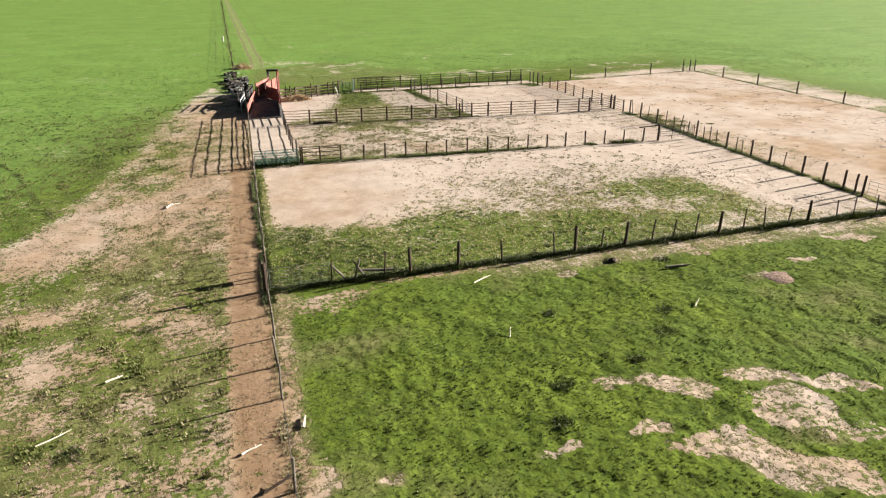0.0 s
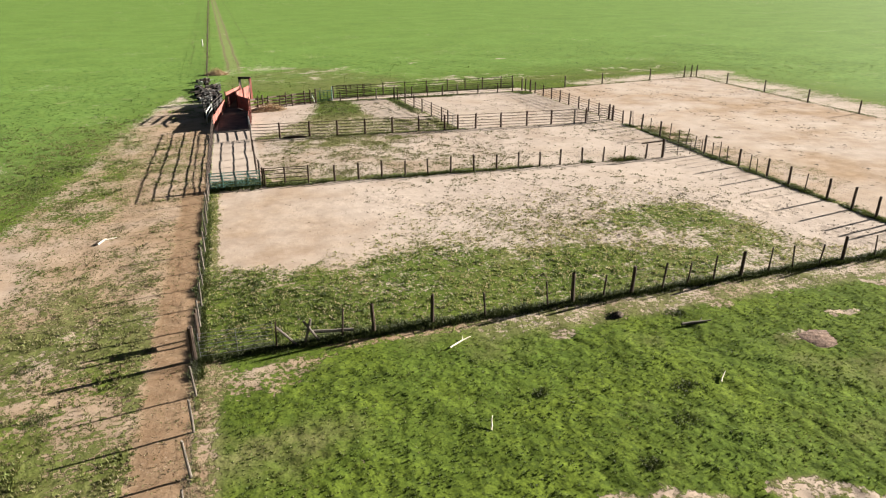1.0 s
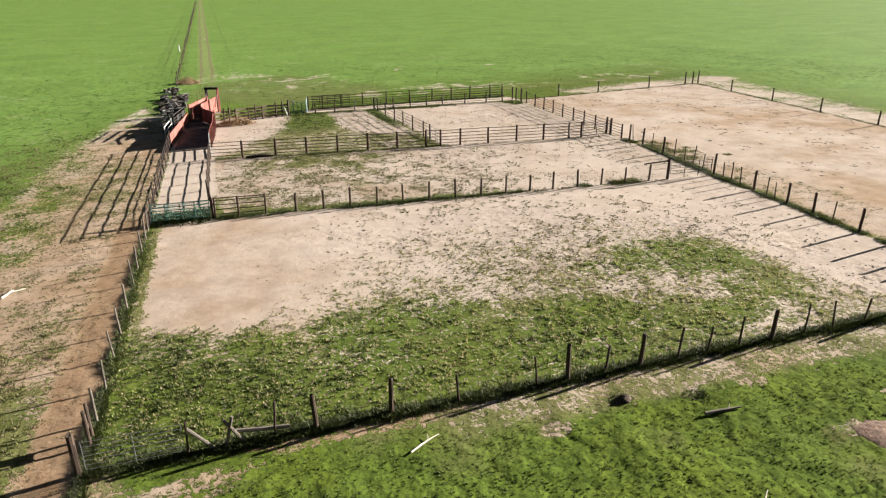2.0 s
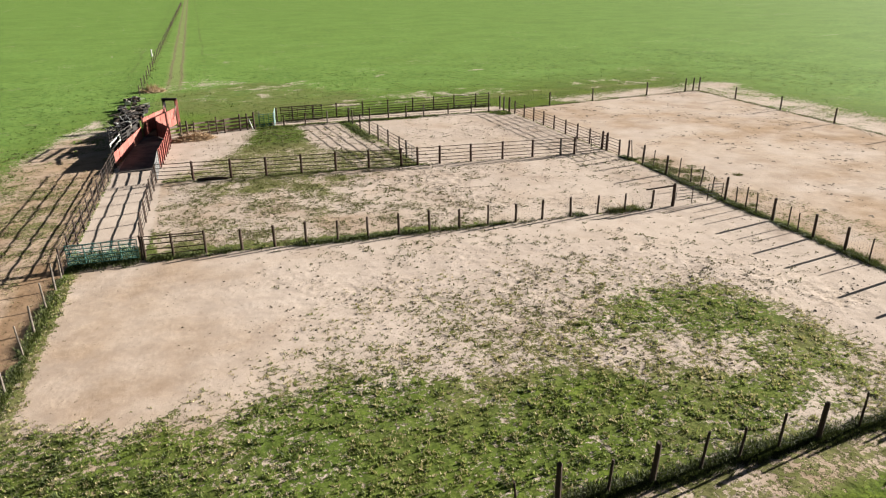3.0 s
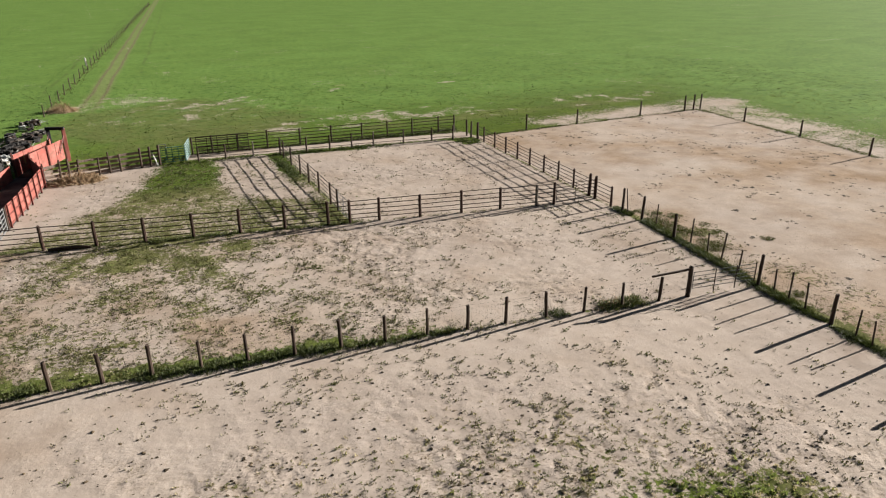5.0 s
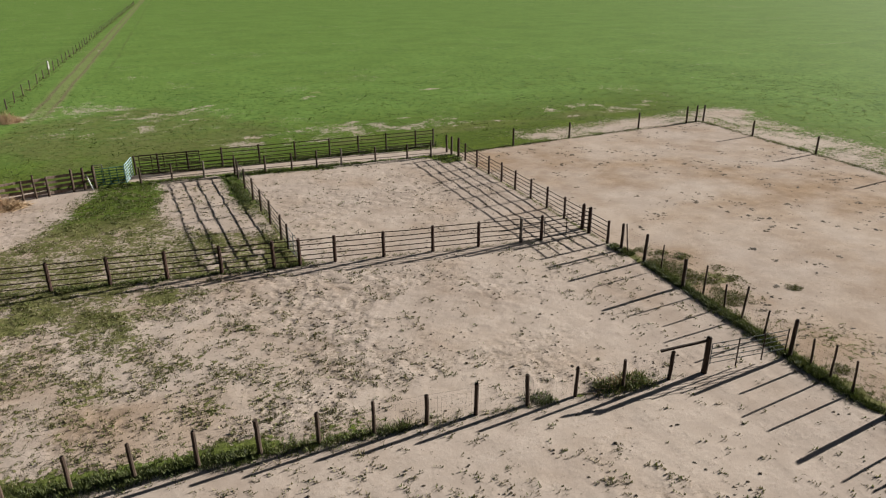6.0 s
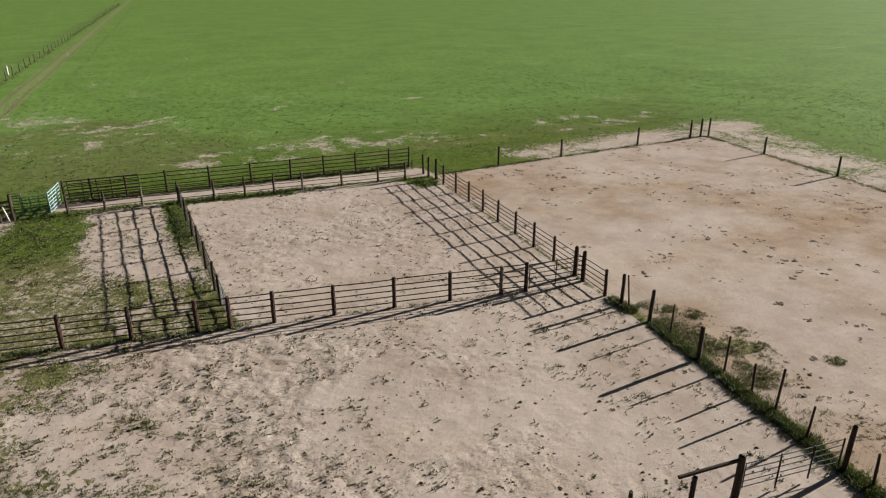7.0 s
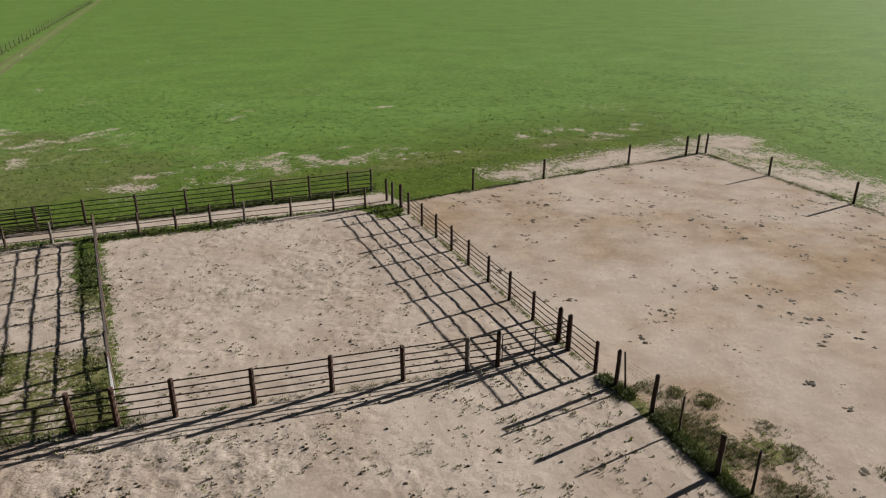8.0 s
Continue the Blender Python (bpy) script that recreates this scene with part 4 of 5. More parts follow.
def sheet_wall(name, label, pts, low, high, panel_len, post_side, tall, material=M_RED, post_material=M_REDDARK, lifts=None):
    """Solid steel sheets on posts along pts; lifts raises each point's foot."""
    w = thing(name, (*pts[0], 0), label, "wall")
    lifts = lifts or [0.0] * len(pts)
    for (a, b), (za, zb) in zip(zip(pts, pts[1:]), zip(lifts, lifts[1:])):
        va, vb = Vector((*a, 0)), Vector((*b, 0))
        n = max(1, round((vb - va).length / panel_len))
        out = (vb - va).normalized().cross(Vector((0, 0, 1))) * post_side
        for i in range(n):
            t0, t1 = i / n, (i + 1) / n
            c0, c1 = va.lerp(vb, t0 + 0.004), va.lerp(vb, t1 - 0.004)
            z0, z1 = za + (zb - za) * t0, za + (zb - za) * t1
            j = out * RNG.uniform(-0.02, 0.02)
            bm = bmesh.new()
            v = []
            for c, z in ((c0, z0), (c1, z1)):
                for side in (-0.012, 0.012):
                    for h in (low, high + RNG.uniform(-0.03, 0.03)):
                        v.append(bm.verts.new(c + j + out * side + Vector((0, 0, z + h)) - c0))
            for f in ((0, 1, 3, 2), (4, 6, 7, 5), (0, 4, 5, 1), (2, 3, 7, 6), (1, 5, 7, 3), (0, 2, 6, 4)):
                bm.faces.new([v[k] for k in f])
            sheet = part("sheet", bm, material, w, "", c0)
            # stiffening rails on the post side
            for h in (low + 0.12, (low + high) / 2, high - 0.1):
                add_rail(sheet, c0 + out * 0.05 + Vector((0, 0, z0 + h)), c1 + out * 0.05 + Vector((0, 0, z1 + h)), 0.03, post_material, 0.0, "stiffener")
        for i in range(n + 1):
            t = i / n
            c = va.lerp(vb, t) + out * 0.1
            z = za + (zb - za) * t
            bm = bmesh.new()
            block(bm, (0, 0, (z + tall) / 2 - 0.1), (0.1, 0.1, z + tall + 0.2), math.degrees(math.atan2(vb.y - va.y, vb.x - va.x)))
            part("post", bm, post_material, w, "", c, 0.008)
    return w


sheet_wall("chute_wall", "faded red sheet steel wall of the crowding alley", [(11.1, 75.3), (12.3, 80.2), (13.7, 85.2)], 0.05, 1.12, 1.7, -1, 1.2)
sheet_wall("chute_wall", "faded red sheet steel wall with dark posts outside", [(14.25, 73.6), (15.15, 78.2), (15.8, 82.2)], 0.1, 1.4, 1.25, 1, 1.5)
sheet_wall("crowd_gate", "dark red solid steel gate between alley and ramp", [(15.75, 82.35), (15.05, 85.3)], 0.1, 1.5, 1.5, 1, 1.55)

# damp concrete, coloured near black to include the shade inside the chute
k = Mat("shaded_damp_concrete", 0.75)
p = k.place()
k.colour(k.mix(k.step(k.noise(p, 1.2, 5, 0.65), 0.35, 0.65), (0.022, 0.019, 0.02), (0.075, 0.065, 0.06)))
k.bump(k.noise(p, 9, 4), 0.5, 0.02)
bm = bmesh.new()
o = Vector((11.2, 74.0, 0))
low = [(11.15, 73.2), (14.2, 73.0), (16.0, 83.6), (15.6, 86.0), (13.9, 86.2), (12.3, 80.2)]
base = [bm.verts.new(Vector((*c, -0.05)) - o) for c in low]
head = [bm.verts.new(Vector((*c, 0.07)) - o) for c in low]
bm.faces.new(head)
bm.faces.new(base[::-1])
for i in range(6):
    bm.faces.new((base[i], base[(i + 1) % 6], head[(i + 1) % 6], head[i]))
floor = new("floor_chute", finish(bm, "floor_chute", k.m))
floor.location = o
tagged(floor, "damp concrete floor inside the chute, with its shade painted in", "floor", kind="structure")

# loading ramp with raised sides and a portal
ramp_thing = thing("loading_ramp", (15.2, 86, 0), "faded red steel loading ramp with a dark portal frame", "loading ramp")
RL, RR = [(13.95, 85.9), (16.35, 90.2)], [(14.95, 85.4), (17.2, 89.75)]
bm = bmesh.new()
o = Vector((*RL[0], 0))
v = [bm.verts.new(Vector(c) - o) for c in ((*RL[0], 0.09), (*RR[0], 0.09), (*RR[1], 0.85), (*RL[1], 0.85), (*RL[0], -0.05), (*RR[0], -0.05), (*RR[1], 0.7), (*RL[1], 0.7))]
for f in ((0, 1, 2, 3), (7, 6, 5, 4), (0, 4, 5, 1), (1, 5, 6, 2), (2, 6, 7, 3), (3, 7, 4, 0)):
    bm.faces.new([v[i] for i in f])
# dark wood paints the shade that the side walls throw on this floor
part("floor", bm, M_POST, ramp_thing, "worn plank ramp floor, dark for the shade between its walls", o)
for side, sign in ((RL, -1), (RR, 1)):
    a, b = Vector((*side[0], 0)), Vector((*side[1], 0))
    out = (b - a).normalized().cross(Vector((0, 0, 1))) * sign
    for i in range(4):
        c0, c1 = a.lerp(b, i / 4 + 0.005), a.lerp(b, (i + 1) / 4 - 0.005)
        z0, z1 = i * 0.25, (i + 1) * 0.25
        bm = bmesh.new()
        v = []
        for c, z in ((c0, z0), (c1, z1)):
            for s_ in (-0.012, 0.012):
                for h in (0.05 - z * 0.75, 1.8 - z * 0.95):
                    v.append(bm.verts.new(c + out * s_ + Vector((0, 0, z + h)) - c0))
        for f in ((0, 1, 3, 2), (4, 6, 7, 5), (0, 4, 5, 1), (2, 3, 7, 6), (1, 5, 7, 3), (0, 2, 6, 4)):
            bm.faces.new([v[k] for k in f])
        part("side_panel", bm, M_RED, ramp_thing, "", c0)
    for i in (0, 2, 4):
        c = a.lerp(b, i / 4) + out * 0.09
        bm = bmesh.new()
        block(bm, (0, 0, 0.9), (0.1, 0.1, 2.05), 27)
        part("upright", bm, M_REDDARK, ramp_thing, "", c, 0.008)
for p, m in (((16.3, 90.4), M_BLACK), ((17.4, 89.9), M_RED)):
    bm = bmesh.new()
    block(bm, (0, 0, 1.3), (0.24, 0.24, 2.75), 17)
    post = part("portal_post", bm, m, ramp_thing, "", (*p, 0), 0.012)
    add_rail(post, (p[0] - 0.5, p[1] - 1.0, 0.9), (p[0], p[1], 2.3), 0.05, M_REDDARK, 0.0, "brace")
bm = bmesh.new()
slab(bm, (-0.15, 0.07, 0), (1.2, -0.55, 0), 0.24, 0.26, 2.55)
part("portal_beam", bm, M_BLACK, ramp_thing, "", (16.3, 90.4, 0), 0.012)

# squeeze crush standing beside the alley wall
crush = thing("cattle_crush", (12.2, 82.5, 0), "black steel cattle crush with bars and levers", "cattle crush")
C0, C1, C2, C3 = (10.9, 80.6), (11.9, 80.3), (12.4, 84.9), (13.35, 84.6)
for p in (C0, C1, C2, C3, along(C0, C2, 0.5), along(C1, C3, 0.5), along(C0, C2, 0.25), along(C0, C2, 0.75)):
    add_rail(crush, (*p, -0.1), (*p, RNG.uniform(1.75, 2.05)), 0.045, M_BLACK, 0.0, "upright")
for a, b in ((C0, C2), (C1, C3)):
    for z in (0.25, 0.5, 0.75, 1.0, 1.25, 1.5, 1.85):
        add_rail(crush, (*a, z), (*b, z), 0.045, M_BLACK, 0.01, "bar")
for t in (0, 0.33, 0.66, 1.0):
    add_rail(crush, (*along(C0, C2, t), 1.9), (*along(C1, C3, t), 1.9), 0.04, M_BLACK, 0.0, "cross_bar")
for i, t in enumerate((0.2, 0.45, 0.7)):
    p = along(C0, C2, t)
    add_rail(crush, (*p, 1.5), (p[0] - 0.5, p[1] - 0.3 + 0.3 * i, 2.1), 0.022, M_GALV, 0.0, "lever")
bm = bmesh.new()
slab(bm, (0, 0, 0), (0.7, 2.15, 0), 0.9, 0.03, 0.1)
part("side_sheet", bm, M_BLACK, crush, "", (*along(C0, C2, 0.02), 0))
bm = bmesh.new()
slab(bm, (0, 0, 0), (0.7, 2.15, 0), 0.9, 0.03, 0.1)
part("side_sheet", bm, M_BLACK, crush, "", (*along(C0, C2, 0.52), 0))
for t, u in ((0.0, 0.42), (0.58, 1.0)):
    bm = bmesh.new()
    p, q = along(C2, C3, t), along(C2, C3, u)
    slab(bm, (0, 0, 0), (q[0] - p[0], q[1] - p[1], 0), 1.6, 0.05, 0.15)
    leaf = part("head_gate", bm, M_BLACK, crush, "", (*p, 0), 0.01)
    add_rail(leaf, (*p, 1.75), (p[0] - 0.35, p[1] + 0.3, 2.35), 0.03, M_GALV, 0.0, "lever")
for p in (along(C1, C3, 0.3), along(C1, C3, 0.72)):
    bm = bmesh.new()
    slab(bm, (0, 0, 0), (0.35, 1.2, 0), 1.1, 0.04, 0.5)
    part("side_sheet", bm, M_BLACK, crush, "", (*p, 0))
g = thing("white_gate", (10.9, 78.6, 0), "white painted tubular gate leaning by the crush", "gate")
for z0, z1 in ((1.15, 1.45), (0.6, 1.0)):
    add_rail(g, (10.9, 78.6, z0), (11.75, 81.0, z1), 0.055, M_WHITE, 0.0, "bar", sides=8)
for p, z0, z1 in (((10.9, 78.6), -0.05, 1.2), ((11.75, 81.0), -0.05, 1.5)):
    add_rail(g, (*p, z0), (*p, z1), 0.05, M_WHITE, 0.0, "upright", sides=8)

# board fence beside the ramp
boards = thing("board_fence", (16.5, 83.2, 0), "weathered grey board fence on stout posts", "fence", "fences of the yards")
BF = [(15.9, 82.9), (16.9, 83.35), (18.1, 83.8), (19.5, 84.1), (21.0, 84.45), (22.5, 84.75), (23.9, 85.0)]
for a, b in zip(BF, BF[1:]):
    for z in (0.1, 0.43, 0.77, 1.1):
        bm = bmesh.new()
        w = Vector((RNG.uniform(-0.04, 0.04), RNG.uniform(-0.09, 0.05), RNG.uniform(-0.09, 0.09)))
        slab(bm, (0, 0, 0), Vector((b[0] - a[0], b[1] - a[1], 0)) * 1.03 + w, RNG.uniform(0.16, 0.21), 0.045)
        part("board", bm, M_BOARD, boards, "", (a[0], a[1], z + RNG.uniform(-0.04, 0.04)), 0.008)
    for t in (0.0, 0.5) if BF.index(a) % 2 else (0.0,):
        m = along(a, b, t)
        add_post(boards, m[0], m[1] - 0.12, RNG.uniform(1.3, 1.62), RNG.uniform(0.06, 0.09), M_POST, (RNG.uniform(-0.05, 0.05), 0))
add_post(boards, BF[-1][0], BF[-1][1] - 0.14, 1.6, 0.1, M_POST)
add_rail(boards, (23.7, 84.5, 0.0), (23.4, 84.85, 1.1), 0.05, M_WHITE, 0.0, "prop", "pale leaning prop")

# ---------------------------------------------------------------- fence and clutter towards the horizon
far_fence = thing("wire_fence", (15.5, 118, 0), "thin wire fence running off across the pasture", "fence", "fences of the yards")
row = []
y = 112.0
while y < 420:
    x = 14.95 + (y - 112.0) * 0.1234
    add_post(far_fence, x, y, RNG.uniform(1.2, 1.45), 0.06, M_POST, (RNG.uniform(-0.05, 0.05), 0))
    row.append((x, y))
    y += RNG.uniform(4.2, 5.6)
wire_run(far_fence, row, (0.4, 0.8, 1.15), 0.006)
# plain post put where an unidentified white shape stands by the fence
tall = thing("white_stand_in", (19.8, 159.5, 0), "short white post standing in for an unidentified pale shape", "post")
bm = bmesh.new()
tube(bm, [(0, 0, -0.2), (0, 0, 1.2), (0, 0, 1.3)], [0.13, 0.13, 0.08], 8)
part("shaft", bm, M_WHITE, tall, "", (19.8, 159.5, 0))


def scrap(at, turn, n, spread_, seed, label, name="scrap_heap"):
    """A low heap of bars, sheets and drums."""
    rng = random.Random(seed)
    t = thing(name, (*at, 0), label, "scrap heap", "scrap heaps by the far fence")
    for i in range(n):
        a = radians(turn) + rng.uniform(-0.7, 0.7)
        c = Vector((at[0] + rng.uniform(-1, 1) * spread_, at[1] + rng.uniform(-1, 1) * spread_ * 1.6, rng.uniform(0.1, 0.6)))
        l = rng.uniform(0.6, 1.7)
        d = Vector((math.cos(a) * l, math.sin(a) * l, rng.uniform(-0.2, 0.45)))
        add_rail(t, c - d * 0.5, c + d * 0.5, rng.uniform(0.014, 0.034), rng.choice((M_BLACK, M_PIPE, M_BLACK, M_PIPE, M_BLACK, M_GALV)), 0.0, "bar")
    for i in range(n):
        # buckled sheets and crushed lumps
        bm = bmesh.new()
        c = (at[0] + rng.uniform(-1, 1) * spread_ * 0.9, at[1] + rng.uniform(-1, 1) * spread_ * 1.5, 0)
        block(bm, (0, 0, 0.2), (rng.uniform(0.25, 0.8), rng.uniform(0.25, 0.7), rng.uniform(0.2, 0.65)), rng.uniform(0, 180))
        bmesh.ops.subdivide_edges(bm, edges=bm.edges[:], cuts=2, use_grid_fill=True)
        for v in bm.verts:
            v.co += noise.noise_vector(v.co * 2.7 + Vector((seed * 3.1, i * 5.3, 0))) * 0.17
            v.co.z = max(v.co.z, -0.05)
        light = rng.random() < 0.07
        part("sheet", bm, M_WHITE if light else rng.choice((M_BLACK, M_PIPE, M_BLACK, M_BLACK, M_GREY)), t, "pale crumpled sheet" if light else "", c)
    return t


scrap((12.7, 91.3), 60, 12, 1.0, 14, "heap of dark scrap iron behind the chute")
scrap((13.1, 95.5), 70, 22, 1.5, 11, "heap of dark scrap iron and pipes in grass")
scrap((13.8, 100.5), 20, 18, 1.5, 12, "heap of dark scrap iron with a grey drum")
scrap((14.2, 106.5), 70, 10, 1.3, 13, "low heap of rusty scrap in grass")


def brush(at, rx, ry, high, n, seed, material, label):
    """A heap of dead twigs."""
    rng = random.Random(seed)
    bm = bmesh.new()
    for i in range(n):
        a, r = rng.uniform(0, 2 * math.pi), math.sqrt(rng.random())
        c = Vector((math.cos(a) * r * rx, math.sin(a) * r * ry, 0))
        top_ = high * (1 - r * r) * rng.uniform(0.4, 1.1)
        d = Vector((rng.uniform(-0.5, 0.5), rng.uniform(-0.5, 0.5), top_))
        tube(bm, [c, c + d * 0.6, c + d + Vector((rng.uniform(-0.2, 0.2), rng.uniform(-0.2, 0.2), -0.05))], [0.016, 0.012, 0.005], 3, cap=False)
    ob = new("brush_heap", finish(bm, "brush_heap", material))
    ob.location = (*at, 0)
    return tagged(ob, label, "brush heap", kind="stuff")


M_STRAW = wood("dead_stalks", (0.22, 0.15, 0.09), (0.44, 0.32, 0.2))
brush((16.6, 114.6), 1.6, 1.6, 1.2, 700, 3, M_STRAW, "heap of dry tan brush by the far fence")
brush((17.9, 82.7), 2.0, 0.9, 1.0, 900, 4, M_STRAW, "dry tan weeds against the board fence")

# ---------------------------------------------------------------- loose things on the ground
def branch(at, turn, length, r, label, lift=0.0, name="dead_branch", material=None):
    bm = bmesh.new()
    a = radians(turn)
    pts = [Vector((math.cos(a) * length * t, math.sin(a) * length * t, r + lift * t)) + Vector((RNG.uniform(-1, 1), RNG.uniform(-1, 1), 0)) * 0.03 * length for t in (0, 0.3, 0.65, 1)]
    tube(bm, pts, [r, r * 0.95, r * 0.8, r * 0.4], 7, wobble=0.1, rng=RNG)
    q = pts[2]
    tube(bm, [q, q + Vector((math.cos(a + 0.8), math.sin(a + 0.8), 0.15)) * length * 0.22], [r * 0.5, r * 0.2], 5)
    ob = new(name, finish(bm, name, material or M_BONE))
    ob.location = (*at, 0.02)
    return tagged(ob, label, "branch", "dead branches on the pasture")


M_BONE = wood("bleached_wood", (0.3, 0.26, 0.21), (0.5, 0.45, 0.38))
branch((14.26, 27.5), 22, 1.25, 0.035, "bleached pale branch lying in green grass")
branch((13.2, 22.0), 60, 0.55, 0.028, "thin bleached stick standing in green grass", 0.2)
branch((22.4, 20.9), 35, 0.7, 0.032, "bleached forked branch in green grass", 0.1)
branch((-2.5, 25.4), 20, 0.65, 0.045, "short bleached log on trampled grass")
branch((-4.6, 22.2), 25, 1.2, 0.025, "long bleached stick on trampled grass")
branch((1.0, 46.3), 60, 0.9, 0.055, "pale weathered log on trampled ground")
branch((1.3, 46.8), 20, 0.7, 0.045, "pale weathered log on trampled ground")
branch((3.7, 19.5), 70, 0.7, 0.05, "bleached stick beside a fence")
branch((1.55, 18.95), 22, 0.75, 0.04, "pale thin stick on a dirt path")
branch((24.2, 24.9), -10, 1.4, 0.07, "dull grey fallen log in green grass", name="fallen_log", material=M_GREY)
branch((1.9, 16.9), 12, 1.15, 0.05, "dark fallen branch on a dirt path", 0.25, material=M_POST)


def mound(at, r, h, material, label, seed):
    rng = random.Random(seed)
    bm = bmesh.new()
    bmesh.ops.create_grid(bm, x_segments=26, y_segments=26, size=1.15)
    for v in bm.verts:
        q = v.co * 1.5 + Vector((seed, seed * 2, 0))
        d = v.co.length * (1 + 0.35 * noise.fractal(q, 1.0, 2.0, 3))
        lump = noise.fractal(q * 3.1, 0.7, 2.0, 4)
        v.co = Vector((v.co.x * r, v.co.y * r * 0.8, max(0.0, 1 - d * d) ** 0.8 * h * (1 + 0.45 * lump) - 0.05 * min(1.0, d * d)))
    for f in bm.faces:
        f.smooth = True
    ob = new("earth_mound", finish(bm, "earth_mound", material))
    ob.location = (*at, 0.01)
    return tagged(ob, label, "mound")


k = Mat("bare_earth", 1.0)
p = k.place()
k.colour(k.mix(k.step(k.noise(p, 6, 5), 0.35, 0.7), (0.075, 0.042, 0.03), (0.17, 0.105, 0.075)))
k.bump(k.noise(p, 12, 4), 0.8, 0.04)
M_EARTH = k.m
k = Mat("dark_earth", 1.0)
p = k.place()
k.colour(k.mix(k.step(k.noise(p, 6, 5), 0.35, 0.7), (0.022, 0.016, 0.011), (0.07, 0.048, 0.034)))
k.bump(k.noise(p, 12, 4), 0.8, 0.04)
M_DARKEARTH = k.m
mound((28.6, 21.7), 1.0, 0.07, M_EARTH, "low reddish ant mound in the pasture", 2)
mound((22.3, 26.9), 0.35, 0.15, M_DARKEARTH, "small dark earth mound in grass", 5)

# ---------------------------------------------------------------- grass, weeds and clods
def grass_material(name, through_light=0.48, dull=1.0, hue=(1.0, 1.0, 1.0)):
    k = Mat(name, 0.7)
    tone = k.attr("tone")
    r = k.t.nodes.new("ShaderNodeValToRGB")
    k.put(r.inputs[0], tone)
    stops = tuple((at, tuple(v * dull * w for v, w in zip(c, hue))) for at, c in ((0.0, (0.02, 0.03, 0.008)), (0.25, (0.06, 0.083, 0.022)), (0.45, (0.14, 0.178, 0.043)), (0.62, (0.15, 0.15, 0.05)), (0.8, (0.17, 0.148, 0.065)), (1.0, (0.34, 0.285, 0.18))))
    r.color_ramp.elements[0].position, r.color_ramp.elements[0].color = stops[0][0], (*stops[0][1], 1)
    r.color_ramp.elements[1].position, r.color_ramp.elements[1].color = stops[-1][0], (*stops[-1][1], 1)
    for at, c in stops[1:-1]:
        r.color_ramp.elements.new(at).color = (*c, 1)
    c = k.mix(k.math("MULTIPLY", k.island(), 0.22), r.outputs[0], tuple(v * w for v, w in zip((0.13, 0.142, 0.036), hue)))
    k.colour(c)
    tr = k.t.nodes.new("ShaderNodeBsdfTranslucent")
    k.put(tr.inputs["Color"], c)
    mx = k.t.nodes.new("ShaderNodeMixShader")
    mx.inputs[0].default_value = through_light
    out = k.t.nodes["Material Output"]
    k.t.links.new(k.b.outputs[0], mx.inputs[1])
    k.t.links.new(tr.outputs[0], mx.inputs[2])
    k.t.links.new(mx.outputs[0], out.inputs["Surface"])
    return k.m


M_BLADE = grass_material("grass_blades", 0.4, 0.68, (0.87, 1.0, 0.7))
M_PEN = grass_material("pen_grass_blades", 0.44, 1.3)
M_WEED = grass_material("weed_leaves", 0.2, 0.72)
M_DRY = grass_material("dull_grass_blades", 0.25, 0.66)
NR = np.random.default_rng(5)


def raw_mesh(name, co, tris, material, fields):
    me = bpy.data.meshes.new(name)
    me.vertices.add(len(co))
    me.vertices.foreach_set("co", co.astype(np.float32).ravel())
    me.loops.add(tris.size)
    me.loops.foreach_set("vertex_index", tris.astype(np.int32).ravel())
    me.polygons.add(len(tris))
    me.polygons.foreach_set("loop_start", (np.arange(len(tris)) * 3).astype(np.int32))
    me.update(calc_edges=True)
    for key, f in fields.items():
        me.attributes.new(key, "FLOAT", "POINT").data.foreach_set("value", f.astype(np.float32))
    me.materials.append(material)
    return me


def tufts(name, label, x, y, high, wide, tone, blades=6, radius=0.8, material=M_BLADE):
    """Tufts of blades at x, y; high, wide and tone are one value a tuft."""
    n = len(x)
    z = ground_height(x, y) - 0.01
    a = NR.uniform(0, 2 * np.pi, (n, blades))
    r = np.sqrt(NR.random((n, blades))) * (high * radius)[:, None]
    h = high[:, None] * NR.uniform(0.55, 1.15, (n, blades))
    lean = NR.uniform(0.2, 0.9, (n, blades)) * h
    w = wide[:, None] * NR.uniform(0.6, 1.3, (n, blades)) * 0.5
    turn = a + NR.uniform(-0.9, 0.9, (n, blades))
    bx, by = x[:, None] + np.cos(a) * r, y[:, None] + np.sin(a) * r
    px, py = -np.sin(turn) * w, np.cos(turn) * w
    bz = np.broadcast_to(z[:, None], bx.shape)
    co = np.stack([np.stack([bx - px, by - py, bz], -1), np.stack([bx + px, by + py, bz], -1),
                   np.stack([bx + np.cos(turn) * lean, by + np.sin(turn) * lean, bz + h], -1)], 2).reshape(-1, 3)
    tris = np.arange(len(co)).reshape(-1, 3)
    shade = np.repeat(np.clip(tone[:, None] + NR.normal(0, 0.1, (n, blades)), 0, 1).ravel(), 3)
    return tagged(new(name, raw_mesh(name, co, tris, material, {"tone": shade})), label, "grass", kind="stuff")


def scatter(x0, x1, y0, y1, per_m2):
    n = int((x1 - x0) * (y1 - y0) * per_m2)
    return NR.uniform(x0, x1, n), NR.uniform(y0, y1, n)


def in_pens(x, y):
    return (y > y_a(x)) & (x > x_l(y))


